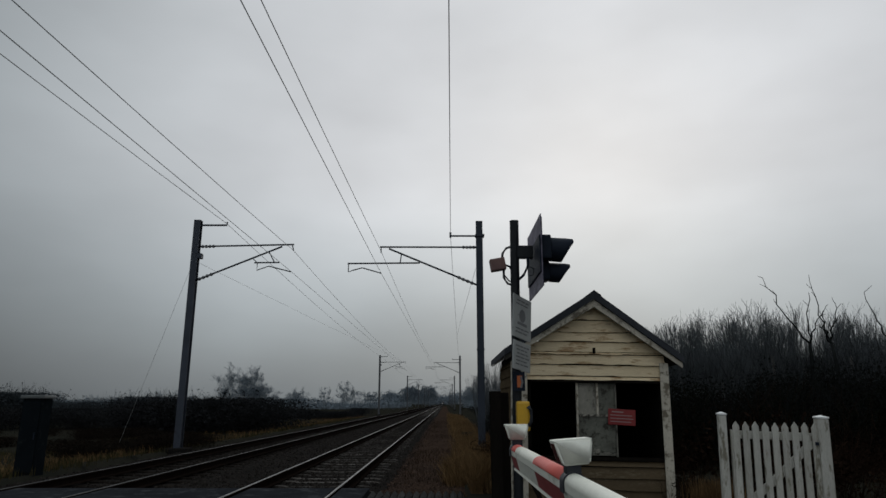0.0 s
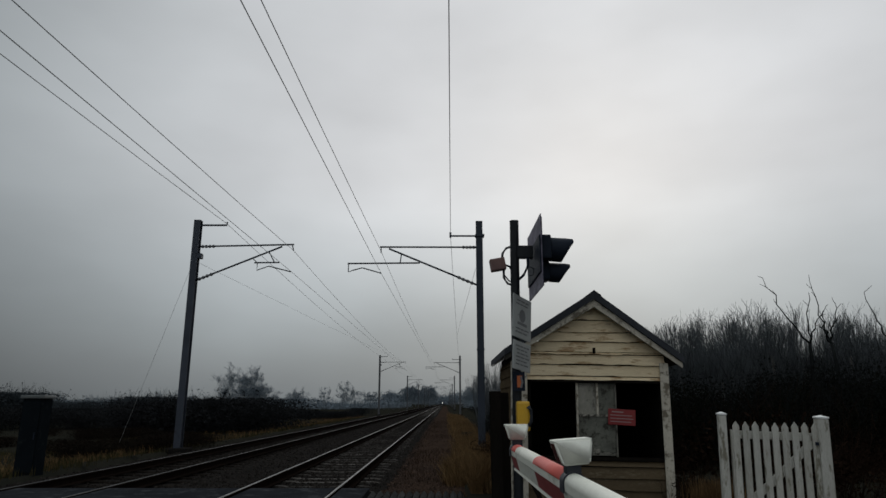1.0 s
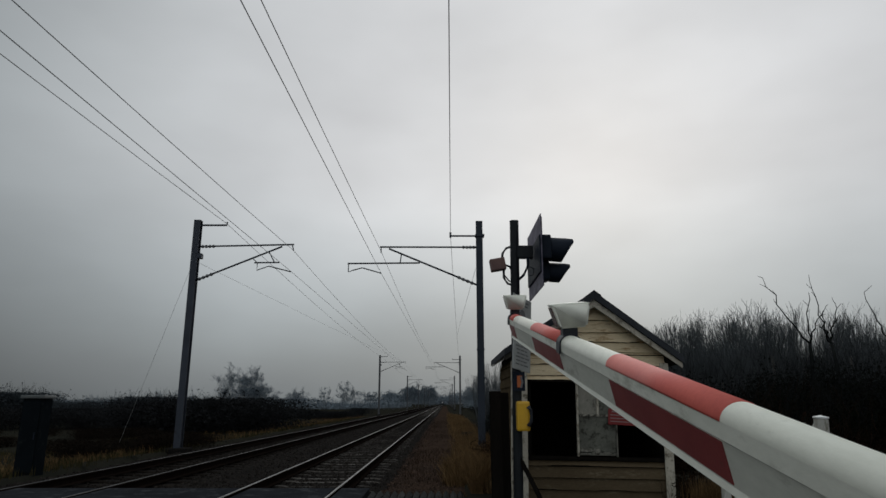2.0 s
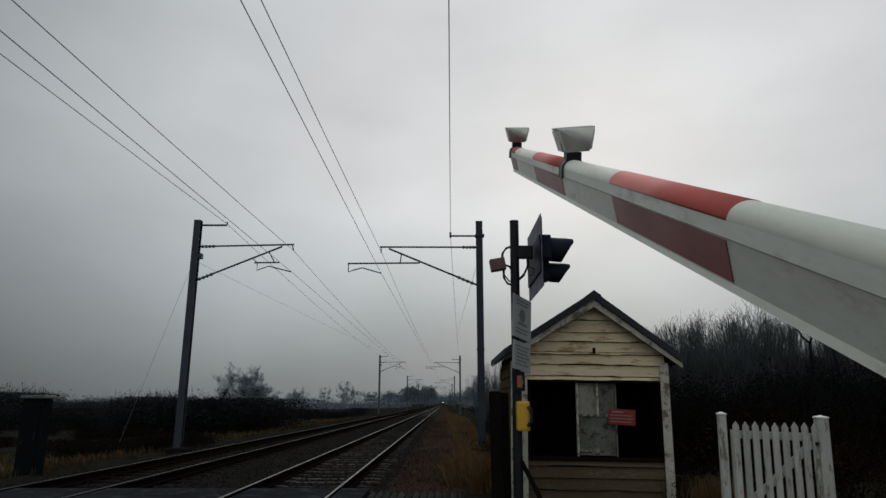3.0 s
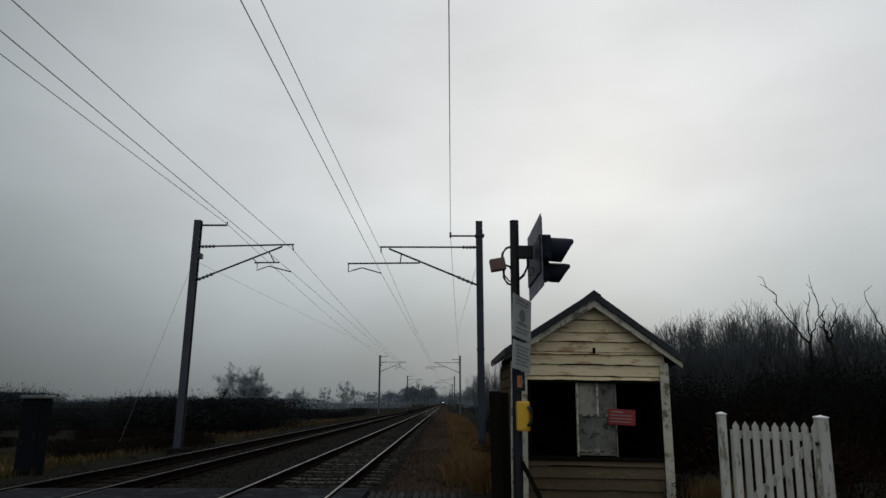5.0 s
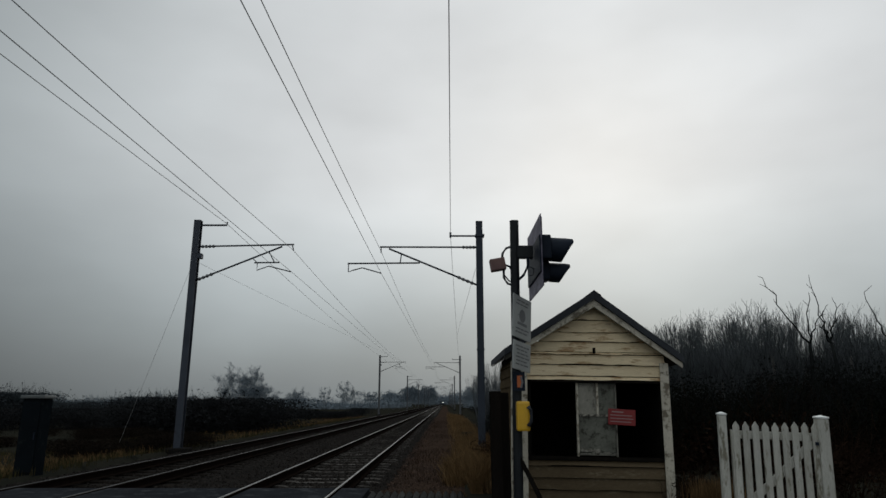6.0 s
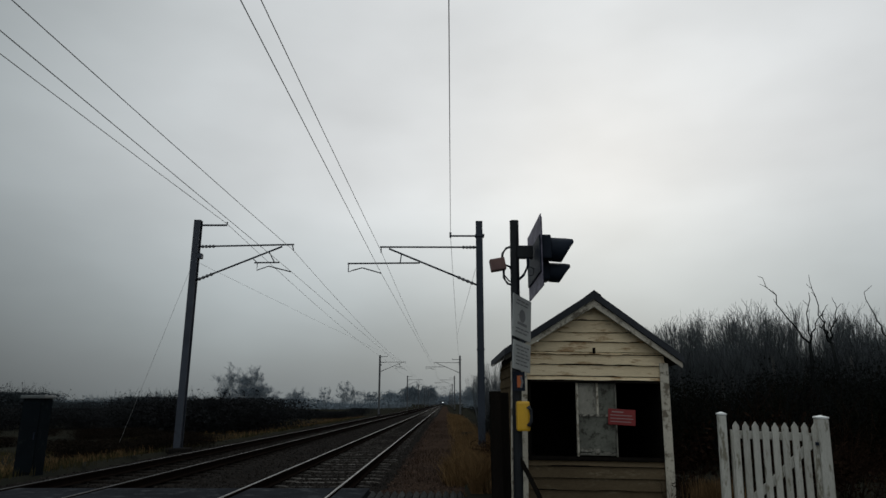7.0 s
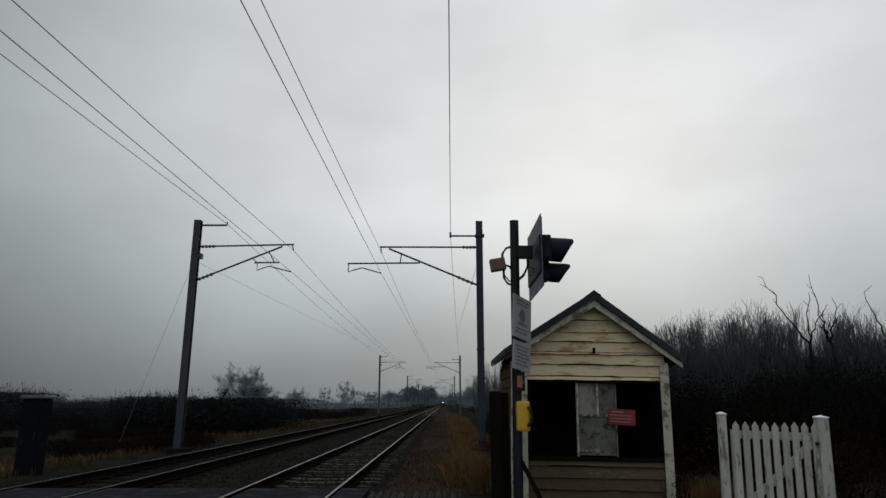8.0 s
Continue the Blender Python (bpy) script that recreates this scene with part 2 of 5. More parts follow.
M = dict(
    field=material("field_soil", (0.0145, 0.0150, 0.0122), (0.021, 0.0195, 0.0150), 0.95, scale=0.25, fine=6, bump=0.4, c3=(0.0095, 0.0098, 0.0082), spec=0),
    ballast=material("ballast_bed", (0.02194, 0.01966, 0.0179), (0.01193, 0.01123, 0.01088), 0.9, scale=1.2, fine=22, bump=0.8, c3=(0.02984, 0.02352, 0.01913), depth=0.04, spec=0),
    stone=material("ballast_stone", (0.0319, 0.02697, 0.02369), (0.0155, 0.01385, 0.01294), 0.85, scale=8, fine=60, island=0.55, spec=0),
    asphalt=material("wet_asphalt", (0.0252, 0.027, 0.0306), (0.0138, 0.0144, 0.0168), 0.7, scale=1.6, fine=40, bump=0.7, c3=(0.0408, 0.0432, 0.0468), spot=0.57, spec=0),
    rail_side=material("rusty_rail_web", (0.011, 0.0075, 0.006), (0.0065, 0.005, 0.0045), 0.85, scale=3, fine=60, spec=0),
    rail_dull=material("dull_rail_head", (0.0375, 0.037, 0.0375), (0.0225, 0.022, 0.022), 0.55, 0.4, scale=2, fine=40, bump=0.03, spec=0.1),
    rail_top=material("worn_rail_head", (0.168, 0.1652, 0.1624), (0.1008, 0.098, 0.0952), 0.5, 0.6, scale=2, fine=40, bump=0.03),
    concrete=material("sleeper_concrete", (0.1106, 0.1032, 0.09568), (0.05083, 0.04634, 0.04335), 0.85, scale=4, fine=50, c3=(0.02691, 0.02317, 0.02018), spot=0.50, vary=0.35, spec=0),
    steel=material("galvanised_steel", (0.03909, 0.04803, 0.06747), (0.0255, 0.03189, 0.04497), 0.6, 0.25, scale=1.5, fine=40, c3=(0.02039, 0.01922, 0.02024), spot=0.66),
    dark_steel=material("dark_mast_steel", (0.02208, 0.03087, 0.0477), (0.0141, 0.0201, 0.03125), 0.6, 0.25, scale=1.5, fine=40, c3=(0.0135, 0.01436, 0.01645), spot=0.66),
    # paler steel for every mast beyond the first pair
    far_steel=material("paler_mast_steel", (0.09, 0.095, 0.10), (0.06, 0.06, 0.065), 0.7, 0.2, scale=1.5, fine=30),
    insulator=material("grey_insulator", (0.15, 0.155, 0.165), (0.10, 0.10, 0.108), 0.35, scale=8, fine=40, bump=0.03),
    wire=material("copper_wire", (0.44, 0.451, 0.451), (0.33, 0.341, 0.341), 0.6, 0.2, scale=3, fine=40, bump=0),
    post=material("painted_post", (0.01582, 0.01861, 0.02191), (0.01002, 0.01149, 0.01381), 0.5, scale=4, fine=50, c3=(0.01794, 0.01149, 0.007621), spot=0.68, spec=0.2),
    black=material("black_paint", (0.0136, 0.018, 0.0276), (0.0204, 0.026, 0.0384), 0.6, scale=5, fine=60, bump=0.05, spec=0.06),
    board_back=material("grey_board_back", (0.228, 0.2064, 0.2693), (0.1254, 0.1143, 0.1556), 0.65, scale=4, fine=30, c3=(0.0855, 0.07741, 0.1037), spot=0.56, spec=0.2),
    cream=material("peeling_cream_paint", (0.83, 0.69, 0.47), (0.65, 0.525, 0.34), 0.75, scale=2.2, fine=34, bump=1.0, c3=(0.40, 0.26, 0.14), spot=0.565, stretch=(0.5, 1, 2.4), vary=0.09, spec=0.03),
    trim=material("flaking_white_trim", (0.594, 0.553, 0.4653), (0.4257, 0.3881, 0.3164), 0.7, scale=3, fine=36, bump=0.35, c3=(0.1584, 0.1358, 0.1024), spot=0.55, spec=0.1),
    roof=material("roofing_felt", (0.035, 0.038, 0.045), (0.055, 0.058, 0.065), 0.85, scale=3, fine=60, bump=0.4, c3=(0.06, 0.065, 0.05), spec=0.05),
    dark_wood=material("dark_timber", (0.01375, 0.01155, 0.0099), (0.0077, 0.0066, 0.005775), 0.85, scale=3, fine=30, bump=0.4, stretch=(3, 3, 0.5), c3=(0.02063, 0.0165, 0.01375), spec=0),
    # near-black so that the hut's unlit inside is in the colour
    inner=material("interior_shade_boards", (0.015, 0.0135, 0.012), (0.009, 0.0084, 0.0075), 0.9, scale=3, fine=30, spec=0),
    grime=material("grimy_pane", (0.1573, 0.159, 0.1328), (0.08075, 0.0816, 0.06798), 0.55, scale=4, fine=22, bump=0.3, c3=(0.03825, 0.0357, 0.02846), spot=0.56, spec=0.2),
    grime_pale=material("whitened_pane", (0.31, 0.295, 0.25), (0.185, 0.18, 0.155), 0.6, scale=3.2, fine=20, bump=0.3, c3=(0.10, 0.092, 0.075), spot=0.58, spec=0.15, stretch=(1.4, 1, 0.7)),
    trim_worn=material("worn_bar_paint", (0.36, 0.34, 0.29), (0.22, 0.21, 0.18), 0.7, scale=7, fine=40, bump=0.4, c3=(0.06, 0.055, 0.045), spot=0.53, spec=0.1),
    bar_grey=material("grimy_bar_paint", (0.216, 0.208, 0.176), (0.12, 0.116, 0.1), 0.7, scale=5, fine=40, bump=0.35, c3=(0.048, 0.044, 0.036), spot=0.54, spec=0.1),
    white=material("boom_white", (0.84, 0.835, 0.735), (0.70, 0.70, 0.605), 0.5, scale=2.5, fine=50, bump=0.08, c3=(0.50, 0.495, 0.41), spot=0.60, stretch=(1, 0.35, 1)),
    red=material("reflective_red", (0.66, 0.125, 0.092), (0.54, 0.092, 0.074), 0.58, scale=3, fine=80, bump=0.05, c3=(0.441, 0.1417, 0.1181), spot=0.68),
    # darker copy of the boom red, with the side face's shade in the colour
    shaded_red=material("shaded_red_band", (0.30, 0.05, 0.048), (0.23, 0.04, 0.038), 0.5, scale=3, fine=80, bump=0.05, c3=(0.18, 0.05, 0.045), spot=0.66),
    lamp_white=material("lamp_housing_white", (0.8403, 0.834, 0.7396), (0.7353, 0.731, 0.6449), 0.4, scale=9, fine=60, bump=0.04, c3=(0.6092, 0.5972, 0.4931), spot=0.7),
    lens=material("red_lens", (0.1296, 0.018, 0.0108), (0.09, 0.0108, 0.0072), 0.2, scale=30, fine=160, bump=0.3),
    rubber=material("black_rubber", (0.018, 0.021, 0.028), (0.028, 0.031, 0.039), 0.55, scale=8, fine=60, spec=0.4),
    fence=material("white_picket_paint", (0.5244, 0.5157, 0.472), (0.3496, 0.3365, 0.2928), 0.75, scale=3, fine=40, bump=0.3, c3=(0.1748, 0.1617, 0.1224), spot=0.58, stretch=(2, 2, 0.5), spec=0.03, vary=0.10),
    fence_cap=material("white_cap", (0.80, 0.80, 0.79), (0.7, 0.7, 0.69), 0.6, scale=5, fine=40),
    sign_white=material("sign_white", (0.39, 0.3978, 0.39), (0.312, 0.3198, 0.312), 0.5, scale=5, fine=40, bump=0.05, c3=(0.2184, 0.2184, 0.2028), spot=0.66),
    sign_ink=material("sign_ink", (0.1137, 0.1137, 0.1252), (0.182, 0.182, 0.182), 0.6, scale=9, fine=80, bump=0),
    sign_red=material("sign_red", (0.2285, 0.016, 0.016), (0.1828, 0.01279, 0.01279), 0.5, scale=6, fine=50, bump=0.04),
    sign_pale=material("sign_pale_ink", (0.315, 0.252, 0.2436), (0.2604, 0.2016, 0.1932), 0.6, scale=9, fine=60, bump=0),
    orange=material("orange_plate", (0.52, 0.13, 0.03), (0.42, 0.10, 0.025), 0.5, scale=8, fine=60, bump=0.03),
    yellow=material("yellow_enamel", (0.70, 0.40, 0.02), (0.58, 0.32, 0.018), 0.4, scale=7, fine=60, bump=0.05, c3=(0.40, 0.24, 0.04), spot=0.68),
    box_red=material("rusty_red_box", (0.18, 0.09, 0.078), (0.12, 0.066, 0.06), 0.6, scale=8, fine=60),
    cabinet=material("cabinet_grey_paint", (0.008772, 0.0117, 0.0144), (0.006517, 0.008627, 0.01072), 0.6, scale=3, fine=40, c3=(0.01504, 0.0181, 0.01838), spec=0),
    cab_top=material("pale_cabinet_top", (0.11, 0.12, 0.12), (0.07, 0.0775, 0.0775), 0.5, scale=4, fine=40),
    straw=material("dry_grass", (0.1624, 0.1017, 0.04829), (0.08122, 0.05083, 0.02519), 0.9, scale=0.6, fine=8, bump=0, island=0.45, spec=0),
    green=material("winter_grass", (0.03197, 0.03106, 0.01463), (0.05025, 0.04112, 0.0201), 0.9, scale=0.5, fine=8, bump=0, island=0.4, spec=0),
    bark=material("bare_twig_bark", (0.01875, 0.0206, 0.02079), (0.01167, 0.01287, 0.01306), 0.9, scale=2, fine=20, bump=0.3, island=0.25, spec=0),
    wood_twig=material("grey_wood_twig", (0.09776, 0.1078, 0.1142), (0.05432, 0.0588, 0.06283), 0.9, scale=2, fine=20, bump=0, island=0.3, spec=0),
    # distance haze put into the colour: paler and bluer than the near bark
    hazed_bark=material("hazed_twig_bark", (0.1562, 0.1875, 0.215), (0.115, 0.1375, 0.16), 0.95, scale=0.5, fine=5, bump=0, island=0.2, spec=0),
    pale_bark=material("pale_trunk_bark", (0.1, 0.095, 0.085), (0.06, 0.055, 0.05), 0.85, scale=3, fine=30, bump=0.3),
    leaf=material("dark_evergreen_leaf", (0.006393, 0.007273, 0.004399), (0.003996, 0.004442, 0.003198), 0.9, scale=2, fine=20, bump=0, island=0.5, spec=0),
    scrub=material("grey_scrub_twig", (0.02224, 0.02321, 0.02443), (0.01283, 0.01346, 0.01455), 0.95, scale=0.4, fine=6, bump=0, island=0.2, spec=0),
    # blue-grey that carries a light haze over the middle distance
    hedge=material("hazed_hedge_twig", (0.04464, 0.05208, 0.05704), (0.0279, 0.03224, 0.03596), 0.95, scale=0.4, fine=6, bump=0, island=0.25, spec=0),
    cinder=material("brown_cinder", (0.04486, 0.02955, 0.02149), (0.02392, 0.01661, 0.01343), 0.95, scale=0.8, fine=24, bump=0.5, c3=(0.05981, 0.03692, 0.02418), spec=0),
    cinder_stone=material("brown_cinder_stone", (0.06739, 0.04524, 0.0348), (0.03033, 0.02184, 0.01816), 0.95, scale=8, fine=60, bump=0, island=0.5, spec=0),
    eave_wood=material("grey_eave_wood", (0.085, 0.08, 0.068), (0.045, 0.042, 0.036), 0.85, scale=5, fine=40, bump=0.5, c3=(0.16, 0.15, 0.125), spot=0.62, spec=0.05),
    # darker brown for the lower front boards and the side boards
    cream_low=material("darker_brown_boards", (0.1115, 0.08464, 0.0537), (0.07023, 0.05287, 0.03305), 0.85, scale=2.0, fine=34, bump=0.5, c3=(0.1405, 0.1157, 0.07849), spot=0.60, stretch=(0.6, 1, 1.8), spec=0, vary=0.14),
    bramble=material("brown_bramble", (0.0221, 0.01275, 0.0085), (0.01105, 0.007225, 0.00527), 0.9, scale=1.5, fine=20, bump=0, island=0.5, spec=0),
    scrub_brown=material("brown_scrub_leaf", (0.01512, 0.01197, 0.00945), (0.00819, 0.00693, 0.00567), 0.95, scale=1.0, fine=12, bump=0, island=0.4, spec=0),
    train=material("train_front", (0.05, 0.055, 0.06), (0.03, 0.033, 0.04), 0.5, scale=1, fine=10),
    headlight=glowing("headlight_glow", (1.0, 0.98, 0.92), 14.0),
    timber_pale=material("weathered_timber", (0.05906, 0.05906, 0.05707), (0.0315, 0.0315, 0.03071), 0.85, scale=5, fine=50, bump=0.3, vary=0.25, spec=0),
)


# ---- building helpers ----
def part(name, bm, mat, parent=None, label="", smooth=False):
    me = bpy.data.meshes.new(name)
    if isinstance(bm, tuple):
        me.from_pydata(*bm)
    else:
        bmesh.ops.recalc_face_normals(bm, faces=bm.faces[:])
        bm.to_mesh(me)
        bm.free()
    me.materials.append(M[mat])
    if smooth:
        for p in me.polygons:
            p.use_smooth = True
    ob = new(name, me)
    if parent:
        ob.parent = parent
    if label:
        ob["label"] = label
    return ob


def thing(name, m, label, category, group="", kind=""):
    ob = new(name)
    ob.empty_display_size = 0.2
    ob.matrix_basis = m
    return tagged(ob, label, category, group, kind)


def box(x0, x1, y0, y1, z0, z1, bevel=0.0, bm=None):
    bm = bm or bmesh.new()
    vs = [bm.verts.new((x, y, z)) for z in (z0, z1) for x, y in ((x0, y0), (x1, y0), (x1, y1), (x0, y1))]
    fs = [bm.faces.new([vs[i] for i in f]) for f in
          ((3, 2, 1, 0), (4, 5, 6, 7), (0, 1, 5, 4), (1, 2, 6, 5), (2, 3, 7, 6), (3, 0, 4, 7))]
    if bevel:
        es = {e for f in fs for e in f.edges}
        bmesh.ops.bevel(bm, geom=list(es), offset=bevel, segments=2, affect='EDGES', profile=0.6)
    return bm


def beam(p, q, w, h, bm=None, bevel=0.0):
    """A square bar from p to q, w wide and h high."""
    p, q = Vector(p), Vector(q)
    d = (q - p).normalized()
    side = d.cross(Vector((0, 0, 1)))
    side = side.normalized() if side.length > 1e-4 else Vector((1, 0, 0))
    up = side.cross(d)
    bm = bm or bmesh.new()
    vs = [bm.verts.new(e + side * sx * w / 2 + up * sz * h / 2) for e in (p, q) for sx, sz in ((-1, -1), (1, -1), (1, 1), (-1, 1))]
    fs = [bm.faces.new([vs[i] for i in f]) for f in
          ((3, 2, 1, 0), (4, 5, 6, 7), (0, 1, 5, 4), (1, 2, 6, 5), (2, 3, 7, 6), (3, 0, 4, 7))]
    if bevel:
        bmesh.ops.bevel(bm, geom=list({e for f in fs for e in f.edges}), offset=bevel, segments=1, affect='EDGES')
    return bm


def tube(points, radius, sides=8, bm=None, caps=True):
    """A round bar along points; radius a number or one per point."""
    bm = bm or bmesh.new()
    pts = [Vector(p) for p in points]
    rad = radius if hasattr(radius, "__len__") else [radius] * len(pts)
    rings = []
    for i, p in enumerate(pts):
        d = (pts[min(i + 1, len(pts) - 1)] - pts[max(i - 1, 0)]).normalized()
        ref = Vector((0, 0, 1)) if abs(d.z) < 0.9 else Vector((0, 1, 0))
        s = d.cross(ref).normalized()
        u = s.cross(d)
        rings.append([bm.verts.new(p + (s * math.cos(a) + u * math.sin(a)) * rad[i])
                      for a in (2 * math.pi * k / sides for k in range(sides))])
    for a, b in zip(rings, rings[1:]):
        for k in range(sides):
            bm.faces.new((a[k], a[(k + 1) % sides], b[(k + 1) % sides], b[k]))
    if caps:
        bm.faces.new(rings[0][::-1])
        bm.faces.new(rings[-1])
    return bm


def prism(profile, y0, y1, bm=None):
    """A profile of (x, z) drawn out along y."""
    bm = bm or bmesh.new()
    a = [bm.verts.new((x, y0, z)) for x, z in profile]
    b = [bm.verts.new((x, y1, z)) for x, z in profile]
    n = len(profile)
    for i in range(n):
        bm.faces.new((a[i], a[(i + 1) % n], b[(i + 1) % n], b[i]))
    bm.faces.new(a[::-1])
    bm.faces.new(b)
    return bm


def sticks(segs):
    """Three-sided tapered sticks from rows of p, q, r0, r1, as mesh data."""
    s = np.array(segs, float)
    p, q, r0, r1 = s[:, 0:3], s[:, 3:6], s[:, 6:7], s[:, 7:8]
    d = q - p
    d /= np.linalg.norm(d, axis=1, keepdims=True) + 1e-9
    ref = np.where(np.abs(d[:, 2:3]) < 0.9, [[0, 0, 1.0]], [[1.0, 0, 0]])
    a = np.cross(d, ref)
    a /= np.linalg.norm(a, axis=1, keepdims=True) + 1e-9
    b = np.cross(d, a)
    v = []
    for e, r in ((p, r0), (q, r1)):
        for k in range(3):
            t = 2 * math.pi * k / 3
            v.append(e + (a * math.cos(t) + b * math.sin(t)) * r)
    v = np.stack(v, 1).reshape(-1, 3)
    n = len(s)
    base = np.arange(n)[:, None] * 6
    f = np.concatenate([base + np.array([[k, (k + 1) % 3, 3 + (k + 1) % 3, 3 + k]]) for k in range(3)])
    return v.tolist(), [], f.tolist()


def leaves(pts, size, rng, flat=0.0):
    """Small pointed leaf blades at pts, each its own piece of mesh."""
    n = len(pts)
    d = rng.normal(size=(n, 3))
    d /= np.linalg.norm(d, axis=1, keepdims=True)
    e = np.cross(d, rng.normal(size=(n, 3)))
    e /= np.linalg.norm(e, axis=1, keepdims=True) + 1e-9
    s = size * rng.uniform(0.5, 1.4, (n, 1))
    v = np.stack([pts - d * s, pts + e * s * 0.45, pts + d * s, pts - e * s * 0.45], 1).reshape(-1, 3)
    f = np.arange(n * 4).reshape(-1, 4)
    return v.tolist(), [], f.tolist()


def blades(pts, height, width, rng, lean=0.35):
    """Grass blades: one bent pair of tapered faces each."""
    n = len(pts)
    ang = rng.uniform(0, 2 * math.pi, n)
    h = height * rng.uniform(0.45, 1.25, n)
    s = np.stack([np.cos(ang), np.sin(ang), np.zeros(n)], 1) * width
    ang2 = rng.uniform(0, 2 * math.pi, n)
    ln = rng.uniform(0, lean, n) * h
    top = np.stack([np.cos(ang2) * ln, np.sin(ang2) * ln, h], 1)
    mid = top * [[0.35, 0.35, 0.55]]
    v = np.stack([pts - s, pts + s, pts + mid + s * 0.7, pts + mid - s * 0.7, pts + top], 1).reshape(-1, 3)
    b = np.arange(n) * 5
    f = [(i, i + 1, i + 2, i + 3) for i in b] + [(i + 3, i + 2, i + 4) for i in b]
    return v.tolist(), [], [tuple(int(k) for k in q) for q in f]


# ---- ground, road, track bed ----
def ground_height(x, y):
    """Level by the road and hut, falling to low fields on both sides."""
    left = min(1, max(0, (-8.6 - x) / 3.0))
    z = -0.14 - 0.35 * left
    if x > 0.4:
        near = min(1, max(0, (16 - y) / 3.0))
        z = -0.30 + 0.27 * near
    if -8.6 < x < 0.4:
        z = -0.5
    if y < 10.3:
        z = -0.04 if x > -9 else z
        if -9 < x < 0.4:
            z = -0.3
    return z + 0.04 * noise.noise((x * 0.35, y * 0.35, 0)) * (1 if y > 11 else 0.2)


def make_ground():
    xs = [-2500, -900, -400, -200, -120, -80, -60] + [-50 + i for i in range(0, 40)] + [-10 + 0.4 * i for i in range(0, 60)] + \
         [14 + i for i in range(0, 40, 2)] + [60, 80, 120, 200, 400, 900, 2500]
    ys = [-200, -60, -20, -8, -3, 0, 3, 6, 8] + [9 + 0.5 * i for i in range(0, 40)] + [29 + i for i in range(0, 60, 2)] + \
         [92, 100, 120, 150, 200, 300, 500, 900, 1600, 3500]
    v = [(x, y, ground_height(x, y)) for y in ys for x in xs]
    n = len(xs)
    f = [(j * n + i, j * n + i + 1, (j + 1) * n + i + 1, (j + 1) * n + i) for j in range(len(ys) - 1) for i in range(n - 1)]
    g = part("ground", (v, [], f), "field", smooth=True)
    tagged(g, "rough winter field of dark soil and thin grass", "ground", kind="structure")


TRACKS = (-2.455, -6.20)      # centre lines of the two tracks
CROSS_END = 10.95             # far edge of the road over the tracks


def make_bed():
    prof = [(-8.9, -0.6), (-8.3, -0.20), (-0.9, -0.20), (0.1, -0.6)]
    bm = prism(prof, CROSS_END - 0.4, 1500)
    tagged(part("ballast", bm, "ballast"), "dark weathered ballast bed under two tracks", "ballast", kind="structure")
    # right-hand walkway beside the track
    bm = prism([(-0.9, -0.6), (-0.85, -0.12), (0.7, -0.12), (1.0, -0.6)], CROSS_END + 0.12, 300)
    tagged(part("path", bm, "cinder"), "trodden cinder path beside the track", "path", kind="structure")
    rng = np.random.default_rng(3)
    n = 24000
    y = CROSS_END + 60 * rng.random(n) ** 1.7
    x = rng.uniform(-8.3, -0.88, n)
    keep = np.ones(n, bool)
    for t in TRACKS:
        for s in (-0.7525, 0.7525):
            keep &= np.abs(x - t - s) > 0.09
    x, y = x[keep], y[keep]
    n = len(x)
    r = rng.uniform(0.012, 0.032, (n, 1))
    c = np.stack([x, y, np.where(x > -0.9, -0.115, -0.198) + rng.uniform(-0.012, 0.012, n)], 1)
    oct_v = np.array([(1, 0, 0), (-1, 0, 0), (0, 1, 0), (0, -1, 0), (0, 0, 1), (0, 0, -1)], float)
    v = c[:, None, :] + oct_v[None] * r[:, None] * rng.uniform(0.6, 1.4, (n, 6, 1))
    tri = np.array([(0, 2, 4), (2, 1, 4), (1, 3, 4), (3, 0, 4), (2, 0, 5), (1, 2, 5), (3, 1, 5), (0, 3, 5)])
    f = (np.arange(n)[:, None, None] * 6 + tri[None]).reshape(-1, 3)
    m = 9000
    yy = CROSS_END + 0.15 + 60 * rng.random(m) ** 1.7
    cc = np.stack([np.where(rng.random(m) < 0.25, rng.normal(-0.9, 0.07, m), rng.uniform(-0.95, 0.7, m)), yy, np.full(m, -0.118)], 1)
    rr = rng.uniform(0.008, 0.024, (m, 1))
    vv = cc[:, None, :] + oct_v[None] * rr[:, None] * rng.uniform(0.6, 1.4, (m, 6, 1))
    ff = (np.arange(m)[:, None, None] * 6 + tri[None]).reshape(-1, 3)
    ob = part("path_stones", (vv.reshape(-1, 3).tolist(), [], ff.tolist()), "cinder_stone")
    tagged(ob, "loose brown cinders and stones on the path", "gravel", kind="stuff")
    ob = part("ballast_stones", (v.reshape(-1, 3).tolist(), [], f.tolist()), "stone")
    tagged(ob, "loose brown-grey ballast stones between the rails", "ballast", kind="stuff")


def make_road():
    """The road over the crossing, with gaps for the rails."""
    edges = [-40.0]
    for t in sorted(TRACKS):
        for s in (-0.7525, 0.7525):
            edges += [t + s - 0.055, t + s + 0.055 + (0.05 if s < 0 else 0)]
    edges.append(-1.2)
    road = thing("road", pose(0, 0, 0), "wet dark asphalt road surface between the rails", "road", kind="structure")
    for i in range(0, len(edges), 2):
        bm = box(edges[i], edges[i + 1], -12, CROSS_END - 0.02 - (0.3 if i == 0 else 0), -0.3, -0.012, 0.006)
        part("crossing_panel", bm, "asphalt", road)
    part("carriageway", box(-1.15, 60, -12, 6.4, -0.3, -0.02), "asphalt", road)
    part("verge_slab", box(-1.15, 0.35, 6.42, 9.9, -0.3, -0.02), "asphalt", road)


